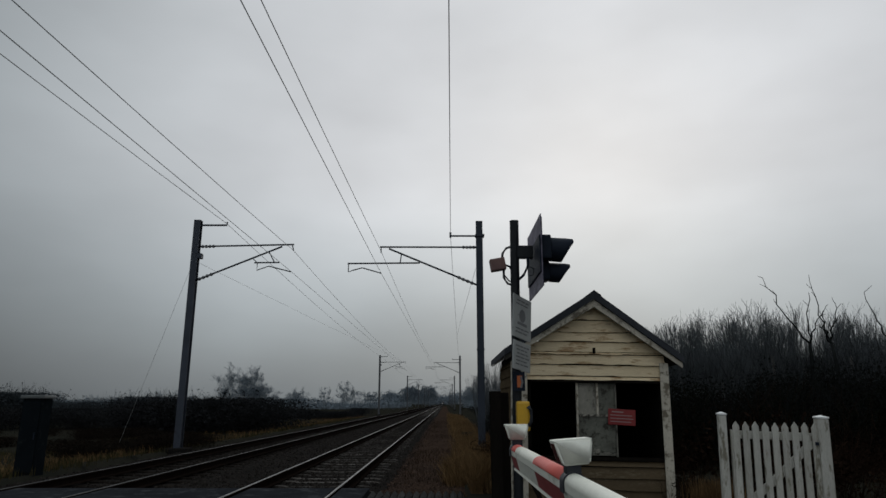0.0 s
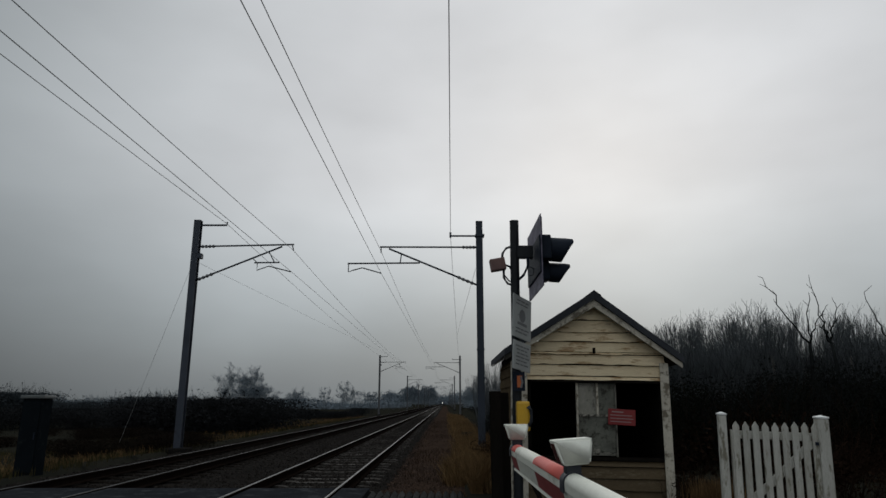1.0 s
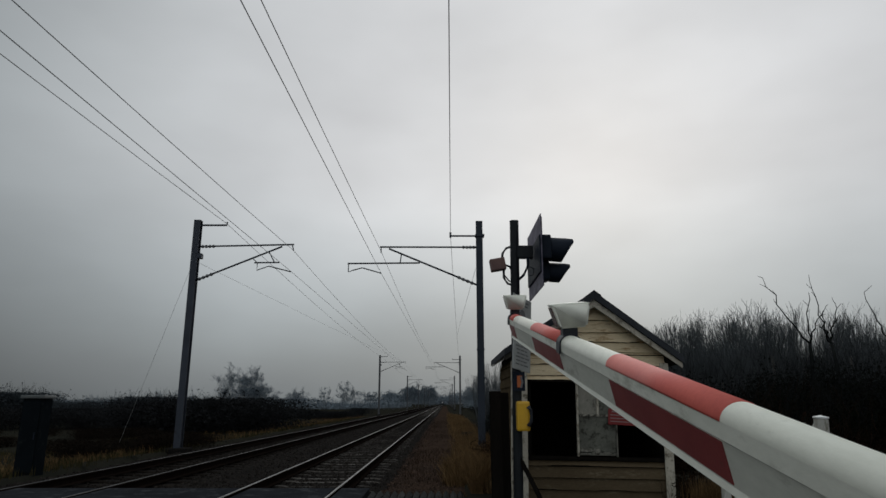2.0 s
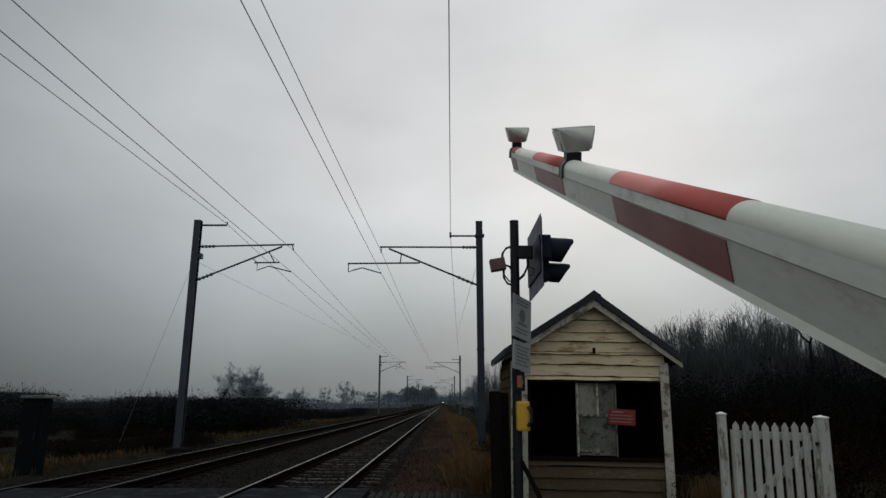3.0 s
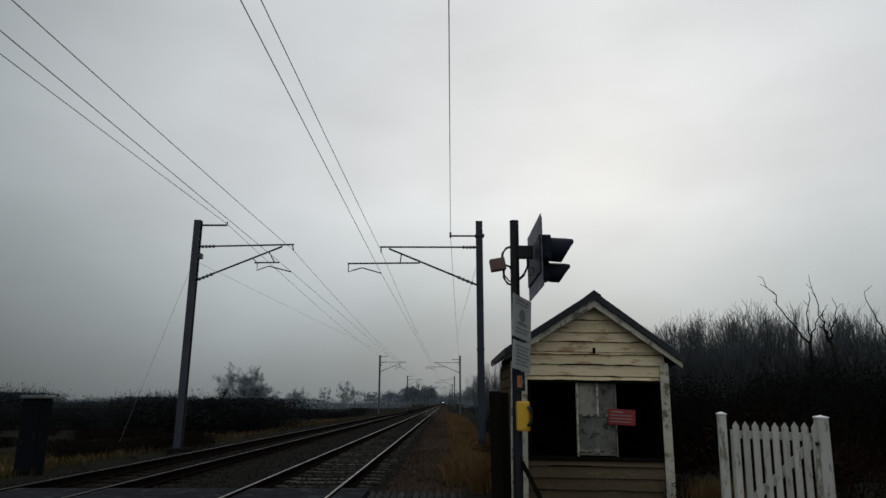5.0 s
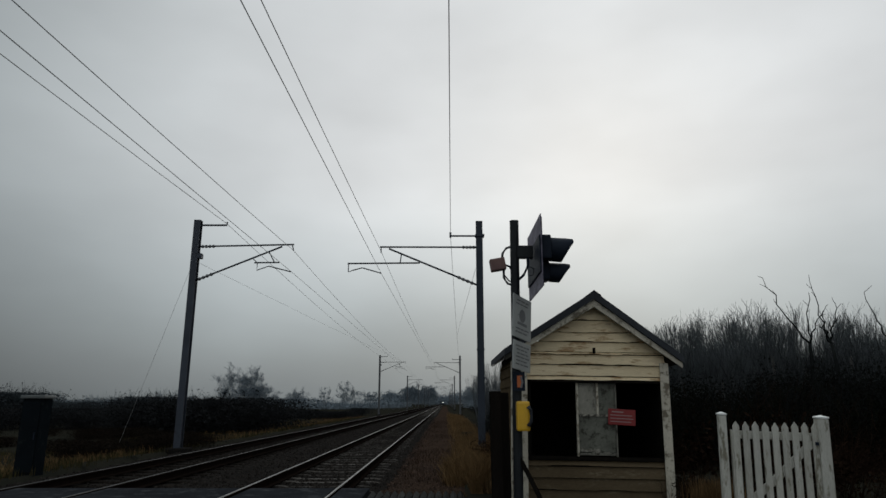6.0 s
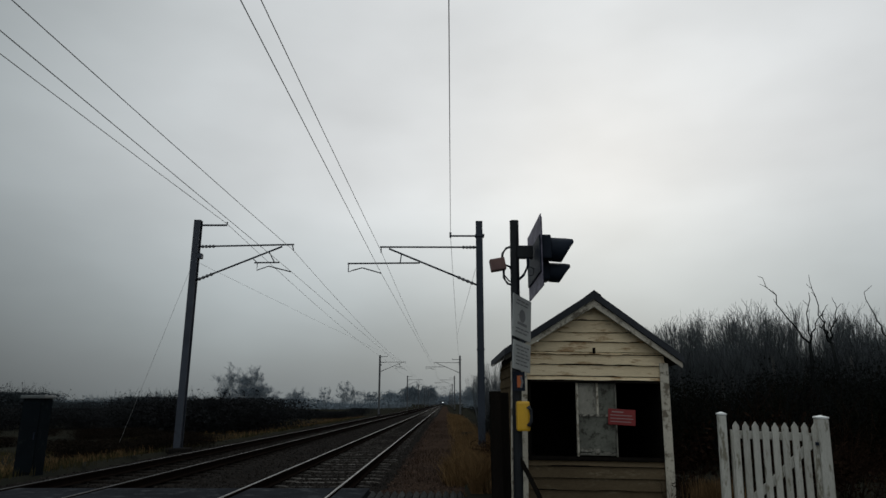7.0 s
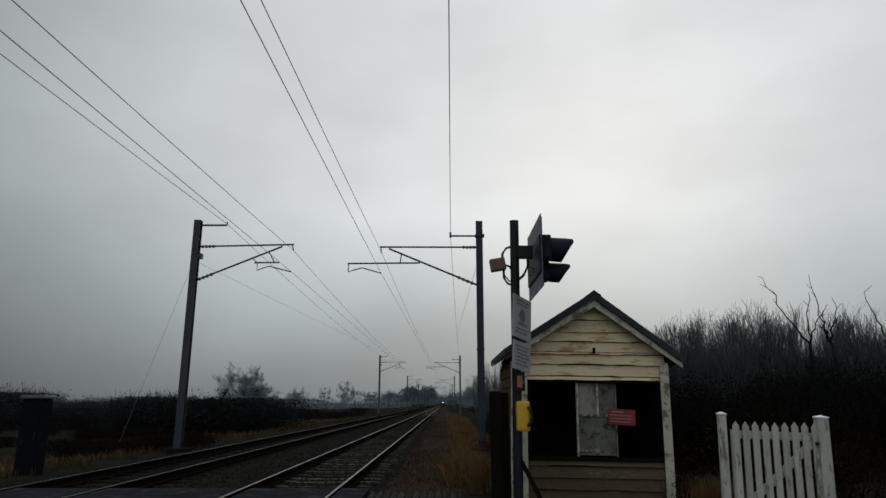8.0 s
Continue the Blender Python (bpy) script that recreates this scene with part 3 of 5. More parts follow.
def make_guards():
    """Wedge-topped trespass guards beside the rail."""
    for k, (x0, n, y0, y1) in enumerate(((-1.45, 15, 8.6, 11.05),)):
        g = thing("trespass_guard", pose(x0, y0, -0.12), "weathered timber trespass guard of pointed slats beside the rail", "guard")
        for i in range(n):
            bm = prism([(i * 0.118, 0), (i * 0.118 + 0.105, 0), (i * 0.118 + 0.0525, 0.055)], 0, y1 - y0)
            part("slat", bm, "timber_pale", g)
        part("bearer", box(-0.02, n * 0.118, 0.05, 0.15, -0.1, -0.002), "dark_wood", g)
        part("bearer", box(-0.02, n * 0.118, y1 - y0 - 0.15, y1 - y0 - 0.05, -0.1, -0.002), "dark_wood", g)


def sleeper_mesh(mat):
    bm = bmesh.new()
    prof = [(-1.25, 0), (1.25, 0), (1.25, 0.13), (1.05, 0.16), (0.55, 0.168), (0.4, 0.15), (-0.4, 0.15), (-0.55, 0.168), (-1.05, 0.16), (-1.25, 0.13)]
    prism(prof, -0.085, 0.085, bm)
    me = bpy.data.meshes.new("sleeper")
    bmesh.ops.recalc_face_normals(bm, faces=bm.faces[:])
    bm.to_mesh(me)
    bm.free()
    me.materials.append(M[mat])
    return me


def make_tracks():
    rng = random.Random(5)
    for c in TRACKS:
        # the far track takes near-black sleepers and darker rail heads
        near = c == TRACKS[0]
        sl = sleeper_mesh("concrete" if near else "dark_wood")
        t = thing("railway_track", pose(c, 0, 0), "railway track with worn bright rails on concrete sleepers" if near else "railway track with dull rails on near-black sleepers", "track", "railway tracks", "structure")
        for s in (-0.7525, 0.7525):
            web = [(s - 0.075, -0.159), (s + 0.075, -0.159), (s + 0.075, -0.145), (s + 0.012, -0.125), (s + 0.012, -0.045),
                   (s + 0.035, -0.035), (s + 0.035, -0.006), (s - 0.035, -0.006), (s - 0.035, -0.035), (s - 0.012, -0.045), (s - 0.012, -0.125), (s - 0.075, -0.145)]
            r = part("rail", prism(web, -30, 1500), "rail_side", t, "rust-brown rail with a bright worn head")
            part("rail_head", prism([(s - 0.017, -0.0055), (s + 0.017, -0.0055), (s + 0.014, 0.002), (s - 0.014, 0.002)], -30, 1500), "rail_top" if c == TRACKS[0] else "rail_dull", r)
        far = []
        for i in range(420):
            y = CROSS_END + 0.35 + i * 0.65
            if i < 110:
                o = new("sleeper", sl)
                o.parent = t
                o.matrix_basis = pose(rng.uniform(-0.02, 0.02), y, -0.338 - 0.0004 * min(i, 50) + rng.uniform(-0.006, 0.006), 0, 0, rng.uniform(-0.5, 0.5))
            else:
                far.append(y)
        bm = bmesh.new()
        for y in far:
            box(-1.25, 1.25, y - 0.07, y + 0.07, -0.33, -0.186, 0, bm)
        tagged(part("far_sleepers", bm, "concrete" if near else "dark_wood", t), kind="stuff")


# ---- overhead line ----
MAST_Y = [21.5 + 64.5 * i for i in range(7)]


def insulator(p, q, name, parent):
    p, q = Vector(p), Vector(q)
    n = 9
    pts = [p.lerp(q, i / (n - 1)) for i in range(n)]
    return part(name, tube(pts, [0.03 if i % 2 == 0 else 0.065 for i in range(n)], 8), "insulator", parent, "ribbed grey insulator", True)


def mast_column(parent, h, mat, dx=0.0):
    """A broad-flanged steel column on its concrete base."""
    w, t = 0.112, 0.016
    prof = [(-w, -w), (w, -w), (w, -w + t), (t / 2, -w + t), (t / 2, w - t), (w, w - t), (w, w), (-w, w), (-w, w - t), (-t / 2, w - t), (-t / 2, -w + t), (-w, -w + t)]
    bm = bmesh.new()
    a = [bm.verts.new((x + dx, y, -0.3)) for x, y in prof]
    b = [bm.verts.new((x + dx, y, h)) for x, y in prof]
    n = len(prof)
    for i in range(n):
        bm.faces.new((a[i], a[(i + 1) % n], b[(i + 1) % n], b[i]))
    bm.faces.new(a[::-1])
    bm.faces.new(b)
    part("column", bm, mat, parent)
    part("column_cap", box(dx - 0.116, dx + 0.116, -0.116, 0.116, h + 0.002, h + 0.03, 0.005), mat, parent)
    part("mast_base", box(dx - 0.35, dx + 0.35, -0.35, 0.35, -0.5, -0.08, 0.03), "ballast", parent, "dark concrete footing")


def right_mast(x, y, mat):
    m = thing("catenary_mast", pose(x, y, 0), "grey steel mast with a long cantilever over the near track", "mast", "overhead line masts")
    mast_column(m, 7.40, mat, 0.05)
    part("top_tube", tube([(-0.05, 0, 6.52), (-3.36, 0, 6.53)], 0.030), mat, m, smooth=True)
    insulator((-0.08, 0, 6.52), (-0.55, 0, 6.52), "insulator", m)
    part("hanger", tube([(-3.32, 0, 6.53), (-3.32, 0, 6.33)], 0.02), mat, m)
    part("strut", tube([(-0.05, 0, 5.206), (-3.05, 0, 6.47)], 0.032), mat, m, smooth=True)
    insulator((-0.14, 0, 5.243), (-0.72, 0, 5.49), "insulator", m)
    part("registration_tube", tube([(-1.98, 0, 5.97), (-4.45, 0, 5.95)], 0.028), mat, m, smooth=True)
    part("dropper", tube([(-2.62, 0, 6.29), (-2.66, 0, 5.96)], 0.018), mat, m)
    part("steady_arm", tube([(-4.42, 0, 5.95), (-4.42, 0, 5.66), (-4.25, 0, 5.72), (-3.95, 0, 5.80), (-3.3, 0, 5.61)], 0.02), mat, m, smooth=True)
    part("feeder_bracket", tube([(0.16, 0, 6.92), (-0.92, 0, 6.92)], 0.032), mat, m)
    part("clamp", tube([(-0.94, 0, 6.86), (-0.94, 0, 7.05)], 0.035), mat, m)
    part("mast_band", box(-0.08, 0.18, -0.13, 0.13, 3.02, 3.06, 0.004), mat, m, "thin pale steel band")
    part("bracket_plate", box(-0.09, 0.22, -0.14, 0.14, 6.88, 6.96, 0.004), mat, m)
    return m


def left_mast(y, mat):
    m = thing("catenary_mast", pose(-8.60, y, 0), "grey steel mast with a short cantilever over the far track", "mast", "overhead line masts")
    mast_column(m, 7.45, mat, 0.06)
    part("top_tube", tube([(0.13, 0, 6.55), (3.42, 0, 6.62)], 0.030), mat, m, smooth=True)
    insulator((0.22, 0, 6.55), (0.72, 0, 6.56), "insulator", m)
    part("hanger", tube([(3.36, 0, 6.62), (3.42, 0, 6.40)], 0.02), mat, m)
    part("strut", tube([(0.13, 0, 5.36), (3.02, 0, 6.55)], 0.032), mat, m, smooth=True)
    insulator((0.2, 0, 5.39), (0.72, 0, 5.60), "insulator", m)
    part("registration_tube", tube([(2.1, 0, 5.98), (2.95, 0, 5.99)], 0.026), mat, m, smooth=True)
    part("dropper", tube([(2.58, 0, 6.36), (2.78, 0, 6.0)], 0.018), mat, m)
    part("steady_arm", tube([(2.06, 0, 6.1), (2.2, 0, 5.98), (2.2, 0, 5.72), (2.6, 0, 5.86), (3.38, 0, 5.66)], 0.02), mat, m, smooth=True)
    part("feeder_bracket", tube([(0.1, 0, 7.31), (1.06, 0, 7.31), (1.06, 0, 7.42)], 0.035), mat, m)
    part("bolt_lug", box(0.10, 0.30, -0.1, 0.1, 6.12, 6.30, 0.02), mat, m)
    return m


DRIFT = (0, 0.82, 1.05, 1.3, 1.5, 1.6, 1.7)      # the near-side masts stand further out beyond the first


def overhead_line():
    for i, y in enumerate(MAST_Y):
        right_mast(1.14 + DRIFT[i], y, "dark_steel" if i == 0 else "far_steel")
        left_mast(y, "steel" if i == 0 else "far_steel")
    # wires: x and height at the first masts, x one span behind, sag, radius
    wires = (("contact_wire", -2.16, 5.61, -2.48, 0.0, 0.0075), ("catenary_wire", -2.18, 6.38, -2.42, 0.42, 0.0075),
             ("contact_wire", -5.24, 5.68, -5.75, 0.0, 0.008), ("catenary_wire", -5.20, 6.42, -5.60, 0.45, 0.008),
             ("feeder_wire", 0.20, 6.98, -0.46, 0.50, 0.008), ("feeder_wire", -7.54, 7.36, -8.10, 0.35, 0.009))
    for name, x, z, xb, sag, r in wires:
        pts = []
        ys = [21.5 - 64.5] + MAST_Y
        xs = [xb] + [x + (DRIFT[i] if x > -4 else (-0.9 if x < -7 and i else 0)) for i in range(len(MAST_Y))]
        if x > 0:      # past the first mast this one runs on close by the columns
            xs[2:] = [1.06 + d for d in DRIFT[1:]]
        for k in range(len(ys) - 1):
            for j in range(12):
                u = j / 12
                pts.append((xs[k] + (xs[k + 1] - xs[k]) * u, ys[k] + 64.5 * u, z - 4 * sag * u * (1 - u)))
        w = part(name, tube(pts, r, 6), "wire", None, "", True)
        tagged(w, "thin dark overhead line wire running mast to mast", "wire", "overhead wires")
    # stay wire behind the far-side mast
    w = part("stay_wire", tube([(-8.72, 21.7, 5.9), (-12.0, 24.5, -0.45)], 0.005, 6), "wire")
    tagged(w, "slanting steel stay wire anchoring the mast", "wire")
    w = part("cross_wire", tube([(-8.45, 21.5, 6.0), (-7.5, 41, 6.12), (-6.4, 63, 6.3), (-5.3, 86, 6.5)], 0.005, 6), "wire")
    tagged(w, "thin anchoring wire running out from the mast", "wire")
    w = part("tail_wire", tube([(1.05, 21.4, 5.75), (0.98, 33, 5.95), (0.92, 48, 6.25)], 0.006, 6), "wire")
    tagged(w, "thin anchoring wire running out from the mast", "wire")


# ---- crossing keeper's hut ----
HUT_X, HUT_Y = 2.085, 9.30
HW = 1.115           # half width
EAVE_Z, APEX_Z = 1.93, 2.80
HUT_D = 2.3
WX0, WX1, WZ0, WZ1 = -0.90, 0.925, 0.62, 1.635   # front window opening


HR = 1.005           # the front is narrower on the side away from the line


def lean(z):
    """Half width under the flatter roof slope."""
    return min(HW, gable(z) * 1.09)


def gable(z):
    """Half width of the front wall at height z."""
    return HW if z < EAVE_Z else max(0.02, HW * (APEX_Z - 0.06 - z) / (APEX_Z - 0.06 - EAVE_Z))


def board(parent, x0b, x1b, x0t, x1t, z0, z1, rng, mat="cream"):
    """One lapped weatherboard on the front wall: proud at its foot, the foot chipped and uneven."""
    j = rng.uniform(-0.004, 0.004)
    n = 26
    bow = rng.uniform(-0.006, 0.006)
    v, f = [], []
    chip = 0.0
    for i in range(n + 1):
        u = i / n
        if rng.random() < 0.30:
            chip = rng.choice((0, 0, 0, 0.002, 0.004, 0.009))
        zb = z0 + chip + bow * math.sin(u * math.pi) + rng.uniform(-0.0015, 0.0015)
        xb, xt = x0b + (x1b - x0b) * u, x0t + (x1t - x0t) * u
        v += [(xb, -0.040 + j, zb), (xb, -0.004, zb), (xt, -0.012 + j, z1), (xt, -0.004, z1)]
    for i in range(n):
        a, b = i * 4, i * 4 + 4
        f += [(a, b, b + 2, a + 2), (a + 1, b + 1, b, a), (a + 2, b + 2, b + 3, a + 3)]
    f += [(0, 2, 3, 1), (n * 4 + 1, n * 4 + 3, n * 4 + 2, n * 4)]
    return part("weatherboard", (v, [], f), mat, parent)


def ragged(x0, x1, z0, z1, rng):
    """A thin upright sheet whose top and foot are torn."""
    n = 14
    bm = bmesh.new()
    rows = []
    for y in (0.004, 0.009):
        rows.append([])
        r2 = random.Random(int(x0 * 1000))
        for i in range(n + 1):
            x = x0 + (x1 - x0) * i / n
            rows[-1].append((bm.verts.new((x, y, z0 + r2.uniform(0, 0.025))), bm.verts.new((x, y, z1 - r2.uniform(0, 0.05)))))
    a, b = rows
    for i in range(n):
        bm.faces.new((a[i][0], a[i + 1][0], a[i + 1][1], a[i][1]))
        bm.faces.new((b[i][1], b[i + 1][1], b[i + 1][0], b[i][0]))
        bm.faces.new((a[i][1], a[i + 1][1], b[i + 1][1], b[i][1]))
        bm.faces.new((b[i][0], b[i + 1][0], a[i + 1][0], a[i][0]))
    bm.faces.new((a[0][0], a[0][1], b[0][1], b[0][0]))
    bm.faces.new((a[n][1], a[n][0], b[n][0], b[n][1]))
    return bm


def make_hut():
    rng = random.Random(11)
    h = thing("crossing_hut", pose(HUT_X, HUT_Y, -0.03, 0, 1.0, 0), "weathered cream weatherboard crossing hut with flaking paint", "hut")
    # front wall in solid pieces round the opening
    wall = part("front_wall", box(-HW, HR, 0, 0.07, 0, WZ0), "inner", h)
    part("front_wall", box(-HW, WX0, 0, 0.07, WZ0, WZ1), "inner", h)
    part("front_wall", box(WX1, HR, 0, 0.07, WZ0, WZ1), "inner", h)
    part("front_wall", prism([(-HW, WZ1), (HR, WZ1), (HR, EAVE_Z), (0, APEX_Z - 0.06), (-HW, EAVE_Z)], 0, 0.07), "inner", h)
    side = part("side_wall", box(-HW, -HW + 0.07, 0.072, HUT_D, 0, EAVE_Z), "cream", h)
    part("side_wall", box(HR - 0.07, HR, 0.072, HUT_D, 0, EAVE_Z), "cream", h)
    part("wall_plate", box(-HW, -HW + 0.07, 0.072, HUT_D, EAVE_Z + 0.002, 2.045), "eave_wood", h)
    part("wall_plate", box(HR - 0.07, HR, 0.072, HUT_D, EAVE_Z + 0.002, 2.030), "eave_wood", h)
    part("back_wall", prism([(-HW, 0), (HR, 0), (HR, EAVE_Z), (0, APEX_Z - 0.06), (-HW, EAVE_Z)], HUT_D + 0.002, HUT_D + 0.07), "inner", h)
    # added panels hide the cream inner faces and darken the room
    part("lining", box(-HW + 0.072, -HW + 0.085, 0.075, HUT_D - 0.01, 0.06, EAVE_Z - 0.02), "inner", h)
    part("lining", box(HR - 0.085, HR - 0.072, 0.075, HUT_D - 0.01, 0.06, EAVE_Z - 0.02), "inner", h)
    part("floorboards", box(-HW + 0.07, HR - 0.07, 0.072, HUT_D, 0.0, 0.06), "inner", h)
    # weatherboards
    step = 0.152
    z = 0.04
    while z < WZ0 - 0.08:
        z1 = min(z + step, WZ0 - 0.045)
        board(h, -HW, HR, -HW, HR, z, z1 - 0.009, rng, "cream_low")
        z += step
    seams = (1.653, 1.712, 1.868, 2.018, 2.045, 2.195, 2.332, 2.503, 2.725)
    for z, z1 in zip(seams, seams[1:]):
        gap = 0.006 if z1 - z > 0.05 else 0.001
        board(h, -lean(z), min(gable(z), HR), -lean(z1), min(gable(z1), HR), z, z1 - gap, rng)
    for sx in (-1, 1):
        z = 0.04
        while z < EAVE_Z - 0.05:
            z1 = min(z + step, EAVE_Z)
            w = HW if sx < 0 else HR
            xo, xi = sx * (w + 0.03), sx * (w + 0.01)
            v = [(xo, 0.02, z), (xo, HUT_D, z), (sx * (w + 0.003), HUT_D, z), (sx * (w + 0.003), 0.02, z),
                 (xi, 0.02, z1), (xi, HUT_D, z1), (sx * (w + 0.003), HUT_D, z1), (sx * (w + 0.003), 0.02, z1)]
            f = [(3, 2, 1, 0), (4, 5, 6, 7), (0, 1, 5, 4), (1, 2, 6, 5), (2, 3, 7, 6), (3, 0, 4, 7)]
            part("weatherboard", (v, [], f), "cream_low", h)
            z += step
    # corner boards
    part("corner_board", box(-HW - 0.04, -HW + 0.16, -0.066, -0.046, 0, EAVE_Z - 0.02, 0.005), "trim", h, "flaking white corner board")
    part("corner_board", box(HR - 0.09, HR + 0.032, -0.066, -0.046, 0, EAVE_Z - 0.02, 0.005), "trim", h, "flaking white corner board")
    part("corner_board", box(-HW - 0.055, -HW - 0.032, -0.03, 0.10, 0, EAVE_Z - 0.02, 0.005), "trim", h)
    # roof: two slabs with a felt covering, overhanging all round
    az = APEX_Z + 0.075
    for sx, ex, ez in ((-1, 1.27, 2.045), (1, 1.205, 1.985)):
        prof = [(0, az + 0.025), (sx * (ex + 0.012), ez + 0.022), (sx * (ex + 0.012), ez - 0.075), (0, az - 0.085)]
        part("roof_slope", prism(prof, -0.20, HUT_D + 0.25), "roof", h, "dark felt-covered roof slope")
        # bargeboard under the verge, a little behind it
        d = Vector((sx * ex, ez - az)).normalized()
        n = Vector((-d.y * sx, d.x * sx)) * -1
        p0, p1 = Vector((0, az - 0.087)), Vector((sx * (ex - 0.0), ez - 0.077))
        w = 0.088
        end = 0.80 if sx < 0 else 1.0
        p2 = p0.lerp(p1, end)
        w2 = w * (1.25 - 0.5 * end)
        prof = [tuple(p0), tuple(p2), (p2.x, p2.y - w2), (0, p0.y - w * 1.25)]
        part("bargeboard", prism(prof, -0.165, -0.135), "trim", h, "flaking white bargeboard")
        # outer end of the left bargeboard as a separate darker grey piece
        if sx < 0:
            p3 = p0.lerp(p1, end + 0.004)
            prof = [tuple(p3), tuple(p1), (p1.x, p1.y - w * 0.7), (p3.x, p3.y - w2 * 0.95)]
            part("bargeboard_end", prism(prof, -0.160, -0.135), "eave_wood", h, "darker grey bargeboard end")
        part("soffit", prism([(0, az - 0.088), (sx * ex, ez - 0.078), (sx * ex, ez - 0.092), (0, az - 0.102)], -0.132, HUT_D + 0.2), "eave_wood", h)
    part("ridge_cap", prism([(-0.10, az - 0.044), (-0.10, az - 0.032), (0, az + 0.041), (0.10, az - 0.032), (0.10, az - 0.044), (0, az + 0.028)], -0.205, HUT_D + 0.255), "roof", h)
    # knot of broken board on the gable
    part("vent_plate", box(-0.02, 0.022, -0.060, -0.044, 2.03, 2.11, 0.010), "dark_wood", h)
    # window: head, sill, mullions, panes
    win = part("window_frame", box(WX0 - 0.03, WX1 + 0.03, -0.05, 0.06, WZ0 - 0.045, WZ0, 0.006), "dark_wood", h, "worn dark wooden window frame")
    part("window_head", box(WX0 - 0.02, WX1 + 0.02, -0.052, 0.03, WZ1 - 0.012, WZ1 + 0.012, 0.004), "dark_wood", win)
    for x0, x1, mt in ((-0.262, -0.236, "trim"), (0.280, 0.298, "bar_grey")):
        part("mullion", box(x0, x1, -0.012, 0.055, WZ0 + 0.002, WZ1 - 0.014, 0.004), mt, win)
    # centre sash: grimy panes above a boarded half
    sash = part("sash_board", box(-0.23, 0.278, 0.012, 0.035, WZ0 + 0.06, 1.16), "grime", win, "grimy grey boarded lower sash")
    part("glazing_bar", box(0.02, 0.05, 0.0, 0.04, 1.17, WZ1 - 0.016, 0.003), "trim", win)
    part("glazing_bar", box(-0.23, 0.278, -0.006, 0.04, 1.160, 1.188, 0.003), "trim_worn", win)
    part("glazing_bar", box(-0.23, 0.278, -0.002, 0.04, WZ0 + 0.02, WZ0 + 0.05, 0.003), "bar_grey", win)
    # torn sheet behind the glass, its foot ragged
    for x0, x1, z0, z1 in ((-0.222, 0.05, WZ0 + 0.062, 0.75), (-0.06, 0.22, WZ0 + 0.052, 0.70)):
        part("torn_sheet", ragged(x0, x1, z0, z1, rng), "grime_pale", win, "torn pale sheet against the sash")
    for x0, x1, mt in ((-0.23, 0.018, "grime_pale"), (0.052, 0.278, "grime")):
        part("grimy_pane", box(x0, x1, 0.018, 0.024, 1.190, WZ1 - 0.018), mt, win, "dirty whitened glass pane")
    # red notice behind the glass edge
    sg = part("notice", box(0.17, 0.55, -0.03, -0.018, 1.05, 1.265, 0.004), "sign_red", h, "red notice board with pale lettering bars")
    for i, (a, b) in enumerate(((0.22, 0.38), (0.20, 0.50), (0.20, 0.52), (0.20, 0.49))):
        zz = 1.225 - i * 0.043
        part("text_bar", box(a, b, -0.033, -0.031, zz - 0.006, zz + (0.008 if i == 0 else 0.004)), "sign_pale", sg)
    sg.matrix_basis = Matrix.Translation((0.36, 0, 1.16)) @ pose(0, 0, 0, 0, 2.5, 0) @ Matrix.Translation((-0.36, 0, -1.16))


